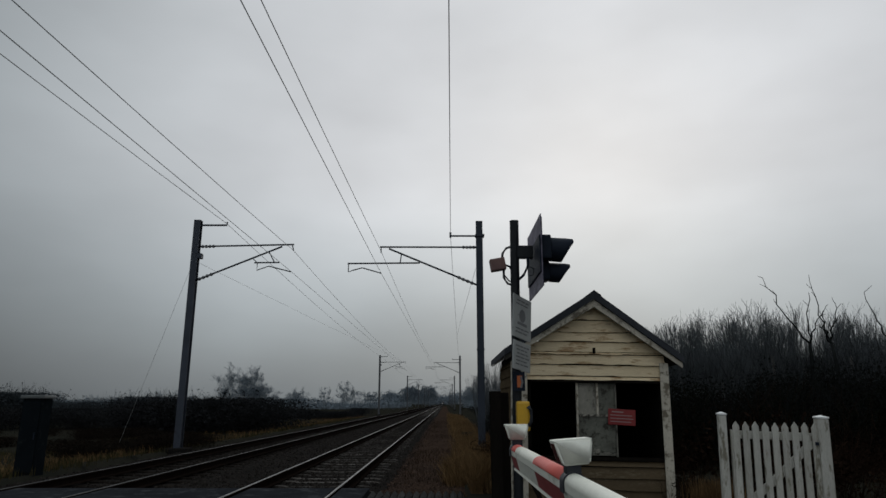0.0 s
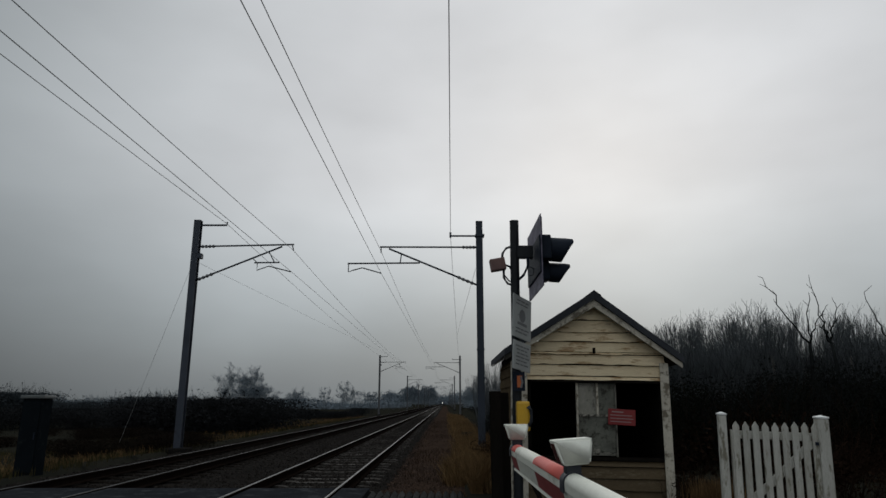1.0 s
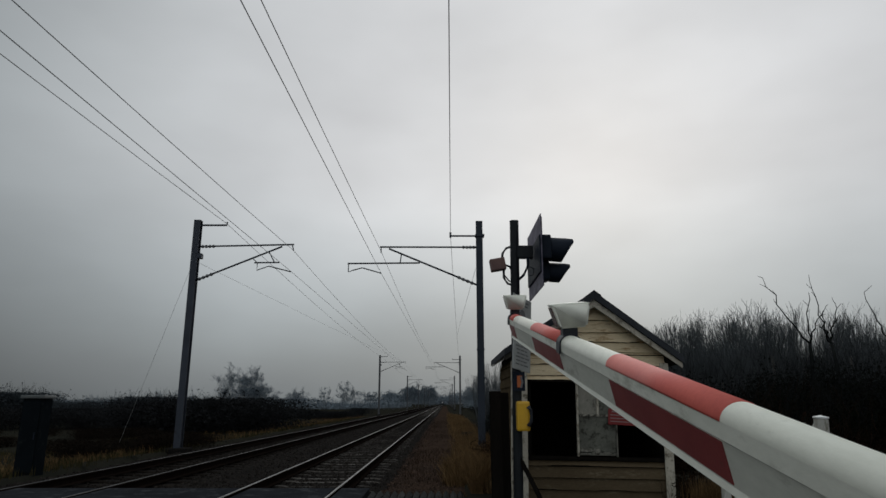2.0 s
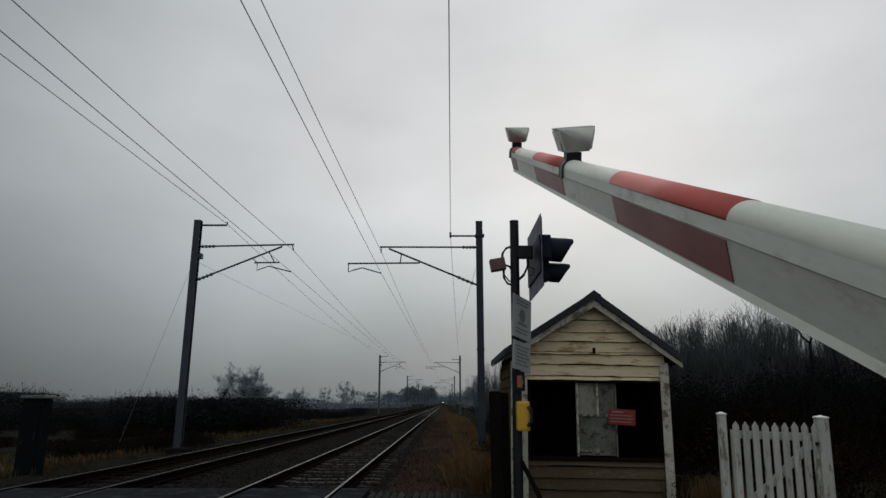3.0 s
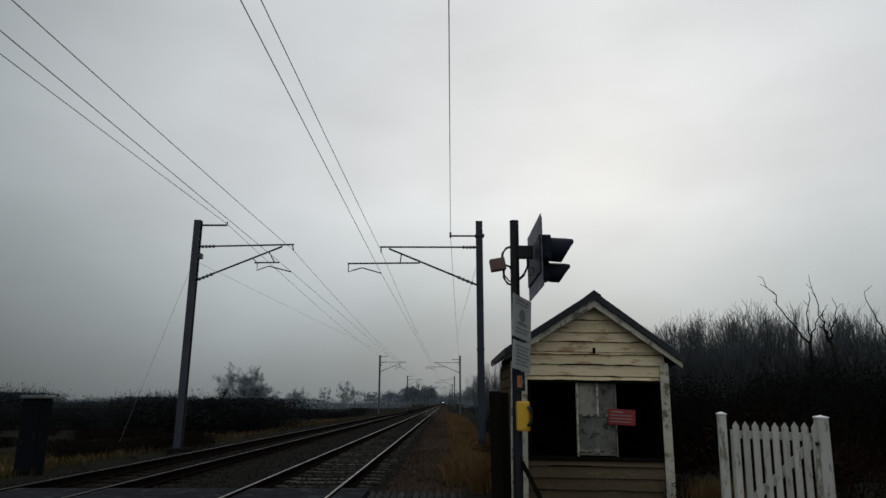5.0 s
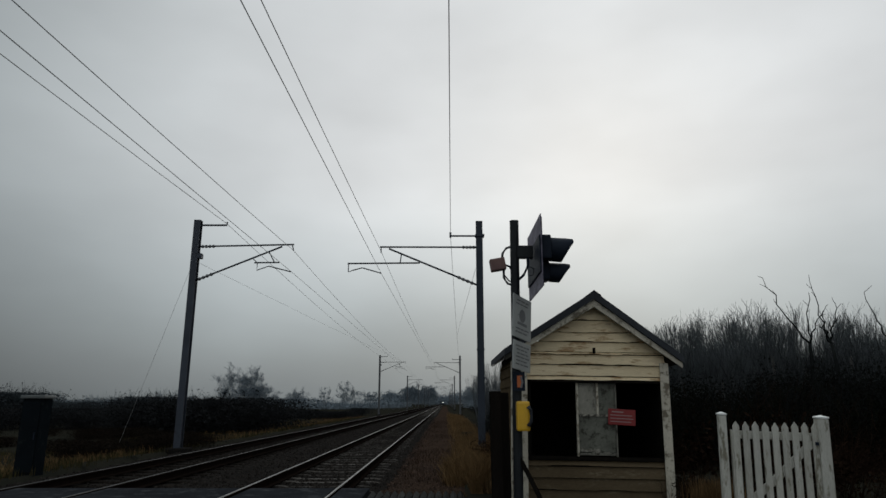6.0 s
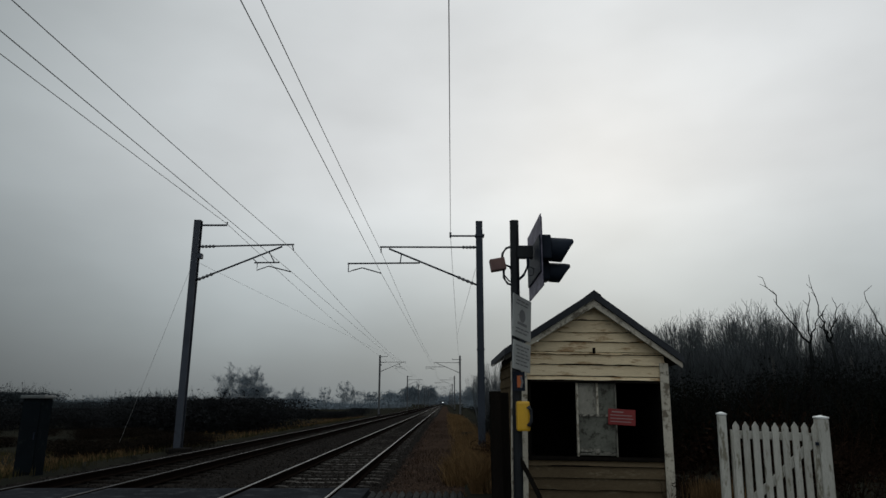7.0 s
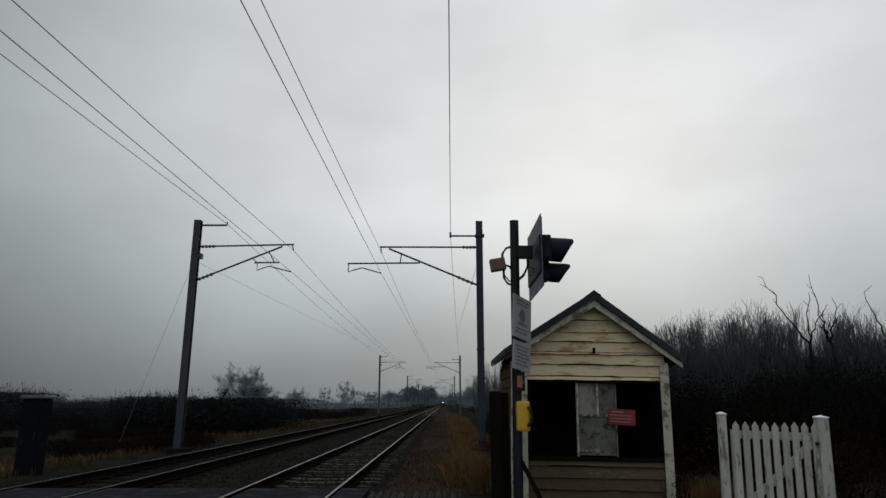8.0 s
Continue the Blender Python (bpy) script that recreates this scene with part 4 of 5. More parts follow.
# ---- road signal on its post ----
def make_signal():
    PX, PY = 0.905, 8.4
    s = thing("road_signal", pose(PX, PY, -0.04), "grey road signal post with lamps seen side-on", "signal")
    part("post", tube([(0, 0, 0), (0.035, 0, 3.735)], 0.060, 14), "post", s, smooth=False)
    part("post_cap", tube([(0.035, 0, 3.737), (0.035, 0, 3.75)], 0.063, 14), "post", s)
    bx = 1.225 - PX
    bm = box(bx - 0.006, bx + 0.006, -0.50, 0.80, 2.77, 3.71, 0.003)
    bd = part("backboard", bm, "board_back", s, "large thin signal backboard, grey behind")
    part("backboard_face", box(bx + 0.008, bx + 0.016, -0.49, 0.79, 2.78, 3.67), "black", bd)
    part("lamp_backing", box(bx - 0.026, bx - 0.008, -0.49, 0.74, 2.96, 3.44, 0.01), "black", s, "black lamp backing box")
    # lamp boxes with long hoods towards the road
    for nm, y, z, r, ln in (("signal_lamp", -0.20, 3.315, 0.160, 0.29), ("signal_lamp", -0.03, 3.045, 0.130, 0.27)):
        lamp = part(nm, box(bx + 0.018, bx + 0.15, y - r, y + r, z - r, z + r, 0.03), "black", s, "black signal lamp with a deep hood")
        bm = bmesh.new()
        n = 15
        for rr, flip in ((r, 1), (r - 0.012, 0)):
            rows = []
            for x, k, deg in ((bx + 0.152, 1.0, -89), (bx + 0.152 + ln * 0.5, 1.0, -80), (bx + 0.152 + ln * 0.72, 0.99, -15), (bx + 0.152 + ln, 0.96, 35)):
                a0 = radians(deg)
                rows.append([bm.verts.new((x + (0.0), y + rr * k * math.cos(a0 + (math.pi - 2 * a0) * i / (n - 1)),
                                           z + rr * k * math.sin(a0 + (math.pi - 2 * a0) * i / (n - 1)) - (x - bx) * 0.06)) for i in range(n)])
            for a, b in zip(rows, rows[1:]):
                for i in range(n - 1):
                    bm.faces.new((a[i], a[i + 1], b[i + 1], b[i]))
        part("hood", bm, "black", lamp, smooth=True)
    # bracket arms to the board
    part("bracket", box(0.05, bx - 0.047, -0.05, 0.05, 3.23, 3.40, 0.01), "post", s)
    part("bracket", tube([(0.05, 0, 2.92), (0.14, -0.02, 3.0), (0.2, -0.03, 3.12), (0.2, -0.03, 3.24)], 0.018, 8), "black", s, smooth=True)
    part("cable", tube([(0.2, -0.08, 2.98), (0.26, -0.09, 2.99), (0.27, -0.09, 3.07), (0.23, -0.08, 3.1)], 0.008, 6), "rubber", s, smooth=True)
    # small box on looped conduits
    bxx = part("junction_box", box(-0.30, -0.10, -0.09, 0.05, 3.06, 3.22, 0.012), "box_red", s, "small faded red junction box")
    bxx.matrix_basis = Matrix.Translation((-0.2, 0, 3.14)) @ pose(0, 0, 0, 0, -10, 0) @ Matrix.Translation((0.2, 0, -3.14))
    part("conduit", tube([(-0.14, 0, 3.22), (-0.13, 0, 3.30), (-0.08, 0, 3.37), (-0.0, 0, 3.40)], 0.016, 8), "rubber", s, smooth=True)
    part("conduit", tube([(-0.12, 0, 3.08), (-0.12, 0, 2.97), (-0.07, 0, 2.89), (0.0, 0, 2.87)], 0.016, 8), "rubber", s, smooth=True)
    part("conduit", tube([(-0.12, 0.02, 3.02), (-0.05, 0.02, 2.93), (0.02, 0.02, 2.90)], 0.010, 8), "rubber", s, smooth=True)
    part("box_arm", tube([(-0.12, 0, 3.15), (-0.04, 0, 3.12), (0.0, 0, 3.05)], 0.014, 8), "post", s)
    # notices on the post, turned almost edge-on
    for nm, z0, z1, w, tilt in (("notice", 2.16, 2.71, 0.50, 4), ("notice", 1.76, 2.12, 0.47, 4)):
        bm = box(-0.02, w, -0.012, 0.0, z0, z1, 0.003)
        n = part(nm, bm, "sign_white", s, "weathered white notice with dark lettering bars")
        turn = Matrix.Translation((w / 2, 0, z0)) @ pose(0, 0, 0, 0, tilt, 0) @ Matrix.Translation((-w / 2, 0, -z0))
        n.matrix_basis = pose(-0.095, -0.34, 0.0, 0, 2, 57) @ turn
        rr = random.Random(int(z0 * 100))
        big = z1 - z0 > 0.5
        zz = z1 - 0.06
        while zz > z0 + 0.04:
            mid = big and z0 + 0.16 < zz < z1 - 0.14      # the picture on the upper notice
            if not mid:
                x = 0.04 + rr.uniform(0, 0.04)
                while x < w - 0.10:
                    l = rr.uniform(0.05, 0.13)
                    part("text_bar", box(x, min(x + l, w - 0.05), -0.015, -0.0125, zz - 0.010, zz + 0.008), "sign_ink", n)
                    x += l + 0.022
            zz -= 0.046
        if big:
            part("pictogram", tube([(0.24, -0.0125, 2.46), (0.24, -0.0155, 2.46)], 0.085, 14), "sign_ink", n, "dark round picture mark")
            part("pictogram", box(0.11, 0.37, -0.0150, -0.0125, 2.335, 2.368), "sign_ink", n)
    # telephone plate and telephone
    pl = part("telephone_plate", box(-0.05, 0.11, -0.09, -0.075, 1.50, 1.74, 0.004), "black", s, "black plate with an orange handset sign")
    part("plate_face", box(0.01, 0.075, -0.096, -0.092, 1.545, 1.69, 0.003), "orange", pl)
    part("handset_mark", tube([(0.055, -0.1, 1.54), (0.075, -0.1, 1.61), (0.055, -0.1, 1.68)], 0.012, 6), "sign_ink", pl)
    ph = part("telephone", box(-0.015, 0.15, -0.21, -0.065, 1.015, 1.375, 0.03), "yellow", s, "yellow enamelled crossing telephone")
    hs = part("handset", tube([(0.125, -0.222, 1.08), (0.152, -0.235, 1.13), (0.156, -0.24, 1.2), (0.152, -0.235, 1.27), (0.125, -0.222, 1.31)], [0.03, 0.022, 0.017, 0.022, 0.03], 8), "rubber", ph, "black handset", True)
    # raking stay at the foot
    part("stay", beam((0.02, -0.02, 0.70), (0.38, -0.1, -0.02), 0.06, 0.05), "dark_wood", s, "dark raking timber stay")


def make_posts():
    # the second is no real post: a dark upright added to cover the side wall
    for x, y, w, h, lab in ((0.655, 8.42, 0.135, 1.51, "weathered dark square timber post"), (0.80, 8.88, 0.125, 1.50, "dark upright added before the hut side wall")):
        p = part("timber_post", box(-w / 2, w / 2, -w / 2, w / 2, 0, h, 0.012), "dark_wood")
        p.matrix_basis = pose(x, y, -0.05, 0.5, -0.6, 4)
        tagged(p, lab, "post")


# ---- wicket gate ----
def make_gate():
    base = pose(2.94, 7.1, -0.02, 0, 1.8, -9)

    def gate_post(x, w, h, lab):
        p = thing("gate_post", base @ pose(x, 0, 0), lab, "post", "gate posts")
        part("shaft", box(-w / 2, w / 2, -w / 2, w / 2, 0, h, 0.008), "fence", p)
        c = bmesh.new()
        box(-w / 2 - 0.005, w / 2 + 0.005, -w / 2 - 0.005, w / 2 + 0.005, h + 0.001, h + 0.018, 0.004, c)
        t = c.verts.new((0, 0, h + 0.036))
        ring = [c.verts.new((sx * (w / 2 + 0.002), sy * (w / 2 + 0.002), h + 0.0185)) for sx, sy in ((-1, -1), (1, -1), (1, 1), (-1, 1))]
        for i in range(4):
            c.faces.new((ring[i], ring[(i + 1) % 4], t))
        part("cap", c, "fence_cap", p, "bright white weathered cap")
        return p

    gate_post(-0.03, 0.080, 1.208, "slim white-painted gate post")
    gate_post(0.95, 0.110, 1.205, "stout white-painted gate post with stains")
    g = thing("wicket_gate", base @ pose(0.09, 0.0, 0.06), "white-painted picket wicket gate, paint worn", "gate")
    rng = random.Random(4)
    n = 9
    for i in range(n):
        x = 0.012 + i * 0.0965
        w = 0.0315
        h = 1.095 + rng.uniform(-0.008, 0.008)
        bm = bmesh.new()
        prof = [(x - w, 0.0), (x + w, 0.0), (x + w, h - 0.05), (x, h), (x - w, h - 0.05)]
        prism(prof, -0.032, -0.012, bm)
        part("picket", bm, "fence", g)
    part("gate_rail", box(-0.02, 0.835, -0.010, 0.03, 0.915, 0.995, 0.004), "fence", g)
    part("gate_rail", box(-0.02, 0.835, -0.010, 0.03, 0.16, 0.245, 0.004), "fence", g)
    part("brace", beam((0.35, 0.001, 0.50), (0.76, 0.001, 0.905), 0.020, 0.075), "fence", g)
    part("brace", beam((0.06, 0.001, 0.25), (0.35, 0.001, 0.50), 0.020, 0.075), "fence", g)
    part("hanging_stile", box(-0.035, -0.006, -0.012, 0.04, 0.05, 1.0, 0.004), "fence", g)
    part("latch", box(0.77, 0.80, -0.06, -0.035, 0.88, 0.91, 0.004), "black", g, "black iron latch")


# ---- lifting barrier ----
PIVOT = (0.604, -0.349, 0.95)
BOOM_YAW = math.degrees(0.014)


def boom_profile(g=0.0):
    """Section of the boom: round top, upright strip, tapering lower sides, bottom lip. g: grown outwards."""
    c = 0.048
    pts = []
    for i in range(25):
        a = math.pi - math.pi * i / 24
        pts.append((c + (0.048 + g) * math.cos(a), (0.042 + g) * math.sin(a)))
    pts += [(c + 0.046 + g, -0.037), (c + 0.040 + g, -0.041), (c + 0.013 + g, -0.140), (c + 0.017 + g, -0.157 - g), (c - 0.017 - g, -0.157 - g),
            (c - 0.013 - g, -0.140), (c - 0.040 - g, -0.041), (c - 0.046 - g, -0.037)]
    return pts


def make_barrier():
    b = thing("level_crossing_barrier", pose(PIVOT[0], PIVOT[1], 0), "red and white level crossing barrier with lamps on its boom", "barrier")
    part("pedestal", box(-0.17, 0.33, -0.45, -0.13, -0.02, 1.05, 0.02), "white", b, "white barrier machine cabinet")
    part("axle", tube([(-0.06, 0, PIVOT[2] - 0.04), (0.2, 0, PIVOT[2] - 0.04)], 0.035, 10), "steel", b)
    part("axle_bracket", box(0.13, 0.19, -0.14, 0.06, 0.84, 1.0, 0.01), "steel", b)
    boom = part("boom", prism(boom_profile(), -0.12, 5.77), "white", b, "long white boom with red bands")
    for f in boom.data.polygons:
        f.use_smooth = abs(f.normal.y) < 0.5 and f.center.z > 0.0
    prof_top = [p for p in boom_profile(0.0016)[:25]]
    for y0, y1 in ((-0.03, 0.88), (1.786, 2.695), (3.60, 4.51), (5.42, 5.768)):
        bm = bmesh.new()
        inner = [p for p in boom_profile(-0.002)[:25]]
        ring = prof_top + inner[::-1]
        prism(ring, y0, y1, bm)
        band = part("red_band", bm, "red", boom, "faded red reflective band")
        for f in band.data.polygons:
            f.use_smooth = abs(f.normal.y) < 0.5 and f.center.z > 0.0
        # under-sloping side bands take the darker red that holds their shade
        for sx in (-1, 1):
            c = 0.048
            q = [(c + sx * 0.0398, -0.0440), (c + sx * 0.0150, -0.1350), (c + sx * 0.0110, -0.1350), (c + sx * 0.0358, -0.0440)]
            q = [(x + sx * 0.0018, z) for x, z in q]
            part("side_band", prism(q, y0 + 0.01, y1 - 0.01), "shaded_red", boom, "red side band, darkened for its shaded side")
    for s in (3.55, 5.70):
        bm = bmesh.new()
        g = 0.008
        outer, inner = boom_profile(g)[:25], boom_profile(0.0006)[:25]
        outer = [(-0.009, -0.045)] + outer + [(0.105, -0.045)]
        inner = [(-0.001, -0.045)] + inner + [(0.097, -0.045)]
        prism(outer + inner[::-1], s - 0.04, s + 0.04, bm)
        part("clamp", bm, "rubber", boom, "black clamp round the boom")
        part("lamp_stem", box(0.012, 0.084, s - 0.035, s + 0.035, 0.038, 0.0785, 0.004), "rubber", boom)
        # white housing, wider above; red lenses in both slanting ends
        bm = bmesh.new()
        prof = [(-0.016, 0.08), (0.115, 0.08), (0.142, 0.185), (0.138, 0.196), (-0.042, 0.196), (-0.047, 0.188)]
        prism(prof, s - 0.06, s + 0.06, bm)
        for v in bm.verts:      # the front leans back towards its top
            if v.co.y < s and v.co.z > 0.15:
                v.co.y += 0.020
        bmesh.ops.bevel(bm, geom=bm.edges[:], offset=0.010, segments=3, affect='EDGES')
        pieces = [part("lamp_housing", bm, "lamp_white", boom, "white lamp housing", True)]
        for sx, q in ((-1, [(-0.0135, 0.086), (-0.0405, 0.181), (-0.0470, 0.180), (-0.0200, 0.085)]), (1, [(0.1135, 0.086), (0.1375, 0.181), (0.1430, 0.180), (0.1190, 0.085)])):
            q = [(x - sx * 0.0022, z) for x, z in q]
            pieces.append(part("lamp_lens", prism(q, s - 0.026, s + 0.048), "lens", boom, "dull red lamp lens"))
        if s < 4:      # the inner lamp is knocked a little askew
            for p in pieces:
                p.matrix_basis = Matrix.Translation((0.058, s, 0.08)) @ pose(0, 0, 0, 0, -4, 5) @ Matrix.Translation((-0.05, -s, -0.08))
    return boom


# ---- equipment cabinet over the line ----
def make_cabinet():
    c = thing("equipment_cabinet", pose(-8.98, 14.6, -0.25), "blue-grey trackside equipment cabinet with a pale top", "cabinet")
    part("body", box(-0.22, 0.22, -0.18, 0.18, 0.0, 1.66, 0.015), "cabinet", c)
    d = part("door", box(-0.19, 0.19, -0.205, -0.182, 0.12, 1.58, 0.008), "cabinet", c)
    part("handle", box(0.13, 0.16, -0.23, -0.207, 0.8, 0.95, 0.005), "black", d)
    part("lid", box(-0.26, 0.26, -0.23, 0.22, 1.662, 1.73, 0.015), "cab_top", c, "pale overhanging lid")


# ---- plants ----
def grow(segs, p, d, length, r, level, rng, up=0.12, kids=3, wild=0.35, fan=1.0):
    """A limb in wandering pieces that forks as it goes."""
    n = 4 if level > 1 else 3
    for i in range(n):
        d = (d + Vector((rng.gauss(0, wild * 0.45), rng.gauss(0, wild * 0.45), up * rng.random()))).normalized()
        q = p + d * (length / n)
        r1 = r * 0.82
        segs.append((*p, *q, r, r1))
        p, r = q, r1
        if level > 0 and i >= (1 if level > 1 else 0):
            for _ in range(kids if i == n - 1 else max(1, kids - 1)):
                s = Vector((rng.gauss(0, 1), rng.gauss(0, 1), rng.gauss(0.25, 0.7))).normalized()
                e = (d * rng.uniform(0.5, 1.0) + s * fan * rng.uniform(0.45, 0.85)).normalized()
                grow(segs, p, e, length * rng.uniform(0.45, 0.72), r * 0.62, level - 1, rng, up, kids, wild, fan)


def tree(name, m, height, level, seed, mats, label, group, trunk=0.30, kids=3, spread=0.35, r=0.09, twig=0.0):
    rng = random.Random(seed)
    t = thing(name, m, label, "tree", group)
    segs, trunk_pts = [], [Vector((0, 0, -0.15))]
    p, d = Vector((0, 0, -0.15)), Vector((rng.uniform(-0.1, 0.1), rng.uniform(-0.1, 0.1), 1)).normalized()
    n = 6
    for i in range(n):
        d = (d + Vector((rng.gauss(0, 0.09), rng.gauss(0, 0.09), 0.15))).normalized()
        p = p + d * height * 0.62 / n
        trunk_pts.append(p.copy())
        if i / n >= trunk:
            for _ in range(2):
                a = rng.uniform(0, 2 * math.pi)
                e = Vector((math.cos(a) * spread * 2, math.sin(a) * spread * 2, 1)).normalized()
                grow(segs, p, e, height * 0.34 * rng.uniform(0.7, 1.1), r * 0.5 * (1 - 0.1 * i), level, rng, kids=kids)
    grow(segs, p, d, height * 0.34, r * 0.45, level, rng, kids=kids)
    if twig:
        segs = [(*s[:6], max(s[6], twig), max(s[7], twig)) for s in segs]
    part("trunk", tube(trunk_pts, [r * (1.3 if i == 0 else 1 - 0.09 * i) for i in range(n + 1)], 8), mats[0], t, smooth=True)
    part("crown", sticks(segs), mats[1], t, "bare forking winter branches")
    return t


def spray_tree(name, m, height, seed, mat, label, group, stems=17, twig=0.0038):
    """A slim coppiced tree: upright whips from a common foot."""
    rng = random.Random(seed)
    t = thing(name, m, label, "tree", group)
    segs = []
    for i in range(stems):
        a = rng.uniform(0, 2 * math.pi)
        p = Vector((math.cos(a) * 0.25, math.sin(a) * 0.25, -0.15))
        d = Vector((math.cos(a) * 0.16, math.sin(a) * 0.16, 1)).normalized()
        h = height * rng.uniform(0.42, 0.6)
        grow(segs, p, d, h, 0.026, 3, rng, up=0.7, kids=2, wild=0.11, fan=0.36)
    k = height / sorted(s[5] for s in segs)[int(len(segs) * 0.985)]
    ease = lambda z: z * k if z * k < height * 0.9 else height * 0.9 + (z * k - height * 0.9) * 0.5
    segs = [(s[0], s[1], ease(s[2]), s[3], s[4], ease(s[5]), max(s[6], twig), max(s[7], twig)) for s in segs]
    part("trunk", tube([(0, 0, -0.15), (0.03, 0, height * 0.2), (0, 0.03, height * 0.62)], [0.075, 0.06, 0.035], 7), "pale_bark", t, smooth=True)
    part("crown", sticks(segs), mat, t, "dense upright bare twigs")
    return t


def limb_tree(m, seed, label, limbs, fork=3.4):
    """A bare tree whose few long crooked limbs lean out by (dx, dz) from the fork."""
    rng = random.Random(seed)
    t = thing("crooked_tree", m, label, "tree", "crooked trees")
    pts = [Vector((rng.gauss(0, 0.04) * (i > 0), rng.gauss(0, 0.04) * (i > 0), -0.15 + (fork + 0.15) * i / 6)) for i in range(7)]
    part("trunk", tube(pts, [0.09, 0.08, 0.075, 0.068, 0.06, 0.055, 0.048], 8), "bark", t, smooth=True)
    segs = []
    for dx, dz in limbs:
        q, n = pts[-1], 8
        bow = rng.uniform(0.05, 0.14)
        for i in range(n):
            f = (i + 1) / n
            e = pts[-1] + Vector((dx * f - bow * math.sin(f * math.pi) + rng.gauss(0, 0.035), rng.gauss(0, 0.06), dz * f ** 1.15))
            segs.append((*q, *e, 0.034 - 0.003 * i, 0.031 - 0.003 * i))
            d, q = (e - q).normalized(), e
            if i > 2 and rng.random() < 0.7:
                side = (d + Vector((rng.choice((-0.7, 0.7)), rng.gauss(0, 0.4), rng.gauss(0.1, 0.3)))).normalized()
                grow(segs, q, side, rng.uniform(0.14, 0.34), 0.012, 0, rng, kids=1, wild=0.5)
    part("crown", sticks(segs), "bark", t, "long crooked bare limbs")
    return t


def bush_data(seed, w, h, stems, nleaf, leaf, twig=0.006, reach=1.0):
    rng = random.Random(seed)
    nr = np.random.default_rng(seed)
    segs = []
    for _ in range(stems):
        a, rr = rng.uniform(0, 2 * math.pi), rng.random() ** 0.6
        p = Vector((math.cos(a) * rr * w * 0.4, math.sin(a) * rr * w * 0.3, -0.1))
        d = Vector((math.cos(a) * rr * 0.5 + rng.gauss(0, 0.2), math.sin(a) * rr * 0.4 + rng.gauss(0, 0.2), 1)).normalized()
        grow(segs, p, d, h * reach * rng.uniform(0.55, 1.0), twig * 2, 1, rng, kids=2, wild=0.3)
    segs = [(*s[:6], max(s[6], twig * 0.6), max(s[7], twig * 0.45)) for s in segs]
    lv = None
    if nleaf:
        a = np.array(segs)
        a = a[a[:, 5] < h * 0.85]
        a = a[nr.integers(0, len(a), nleaf)]
        on = a[:, :3] + (a[:, 3:6] - a[:, :3]) * nr.random((nleaf, 1)) + nr.normal(size=(nleaf, 3)) * leaf
        c = nr.normal(size=(max(6, nleaf // 90), 3)) * [w * 0.22, w * 0.17, h * 0.16] + [0, 0, h * 0.42]
        pts = c[nr.integers(0, len(c), nleaf)] + nr.normal(size=(nleaf, 3)) * [w * 0.11, w * 0.10, h * 0.13]
        pts[:, 2] = np.clip(pts[:, 2], -0.05, h * 1.02)
        low = pts[:, 2] < h * 0.62      # the upper ones cling to the twigs
        lv = leaves(np.where(low[:, None] | (reach == 1.0), pts, on), leaf, nr)
    return sticks(segs), lv


def bush_kind(name, seeds, w, h, stems, nleaf, leaf, mt, ml, label, group, twig=0.006, reach=1.0):
    """Some bushes of one kind, to be copied; the first stand where they are put."""
    made = []
    for s in seeds:
        st, lv = bush_data(s, w, h, stems, nleaf, leaf, twig, reach)
        b = thing(name, pose(0, -300, 0), label, "bush", group)
        part("twig_mass", st, mt, b)
        if lv:
            part("foliage", lv, ml, b)
        made.append(b)
    return made


def scatter(kinds, places, rng):
    used = set()
    for x, y, sc in places:
        k = rng.randrange(len(kinds))
        m = pose(x, y, ground_height(x, y), 0, 0, rng.uniform(0, 360)) @ Matrix.Diagonal((sc * rng.uniform(0.9, 1.2), sc * rng.uniform(0.9, 1.2), sc, 1))
        if k not in used:
            used.add(k)
            kinds[k].matrix_basis = m
        else:
            copy_thing(kinds[k], m)


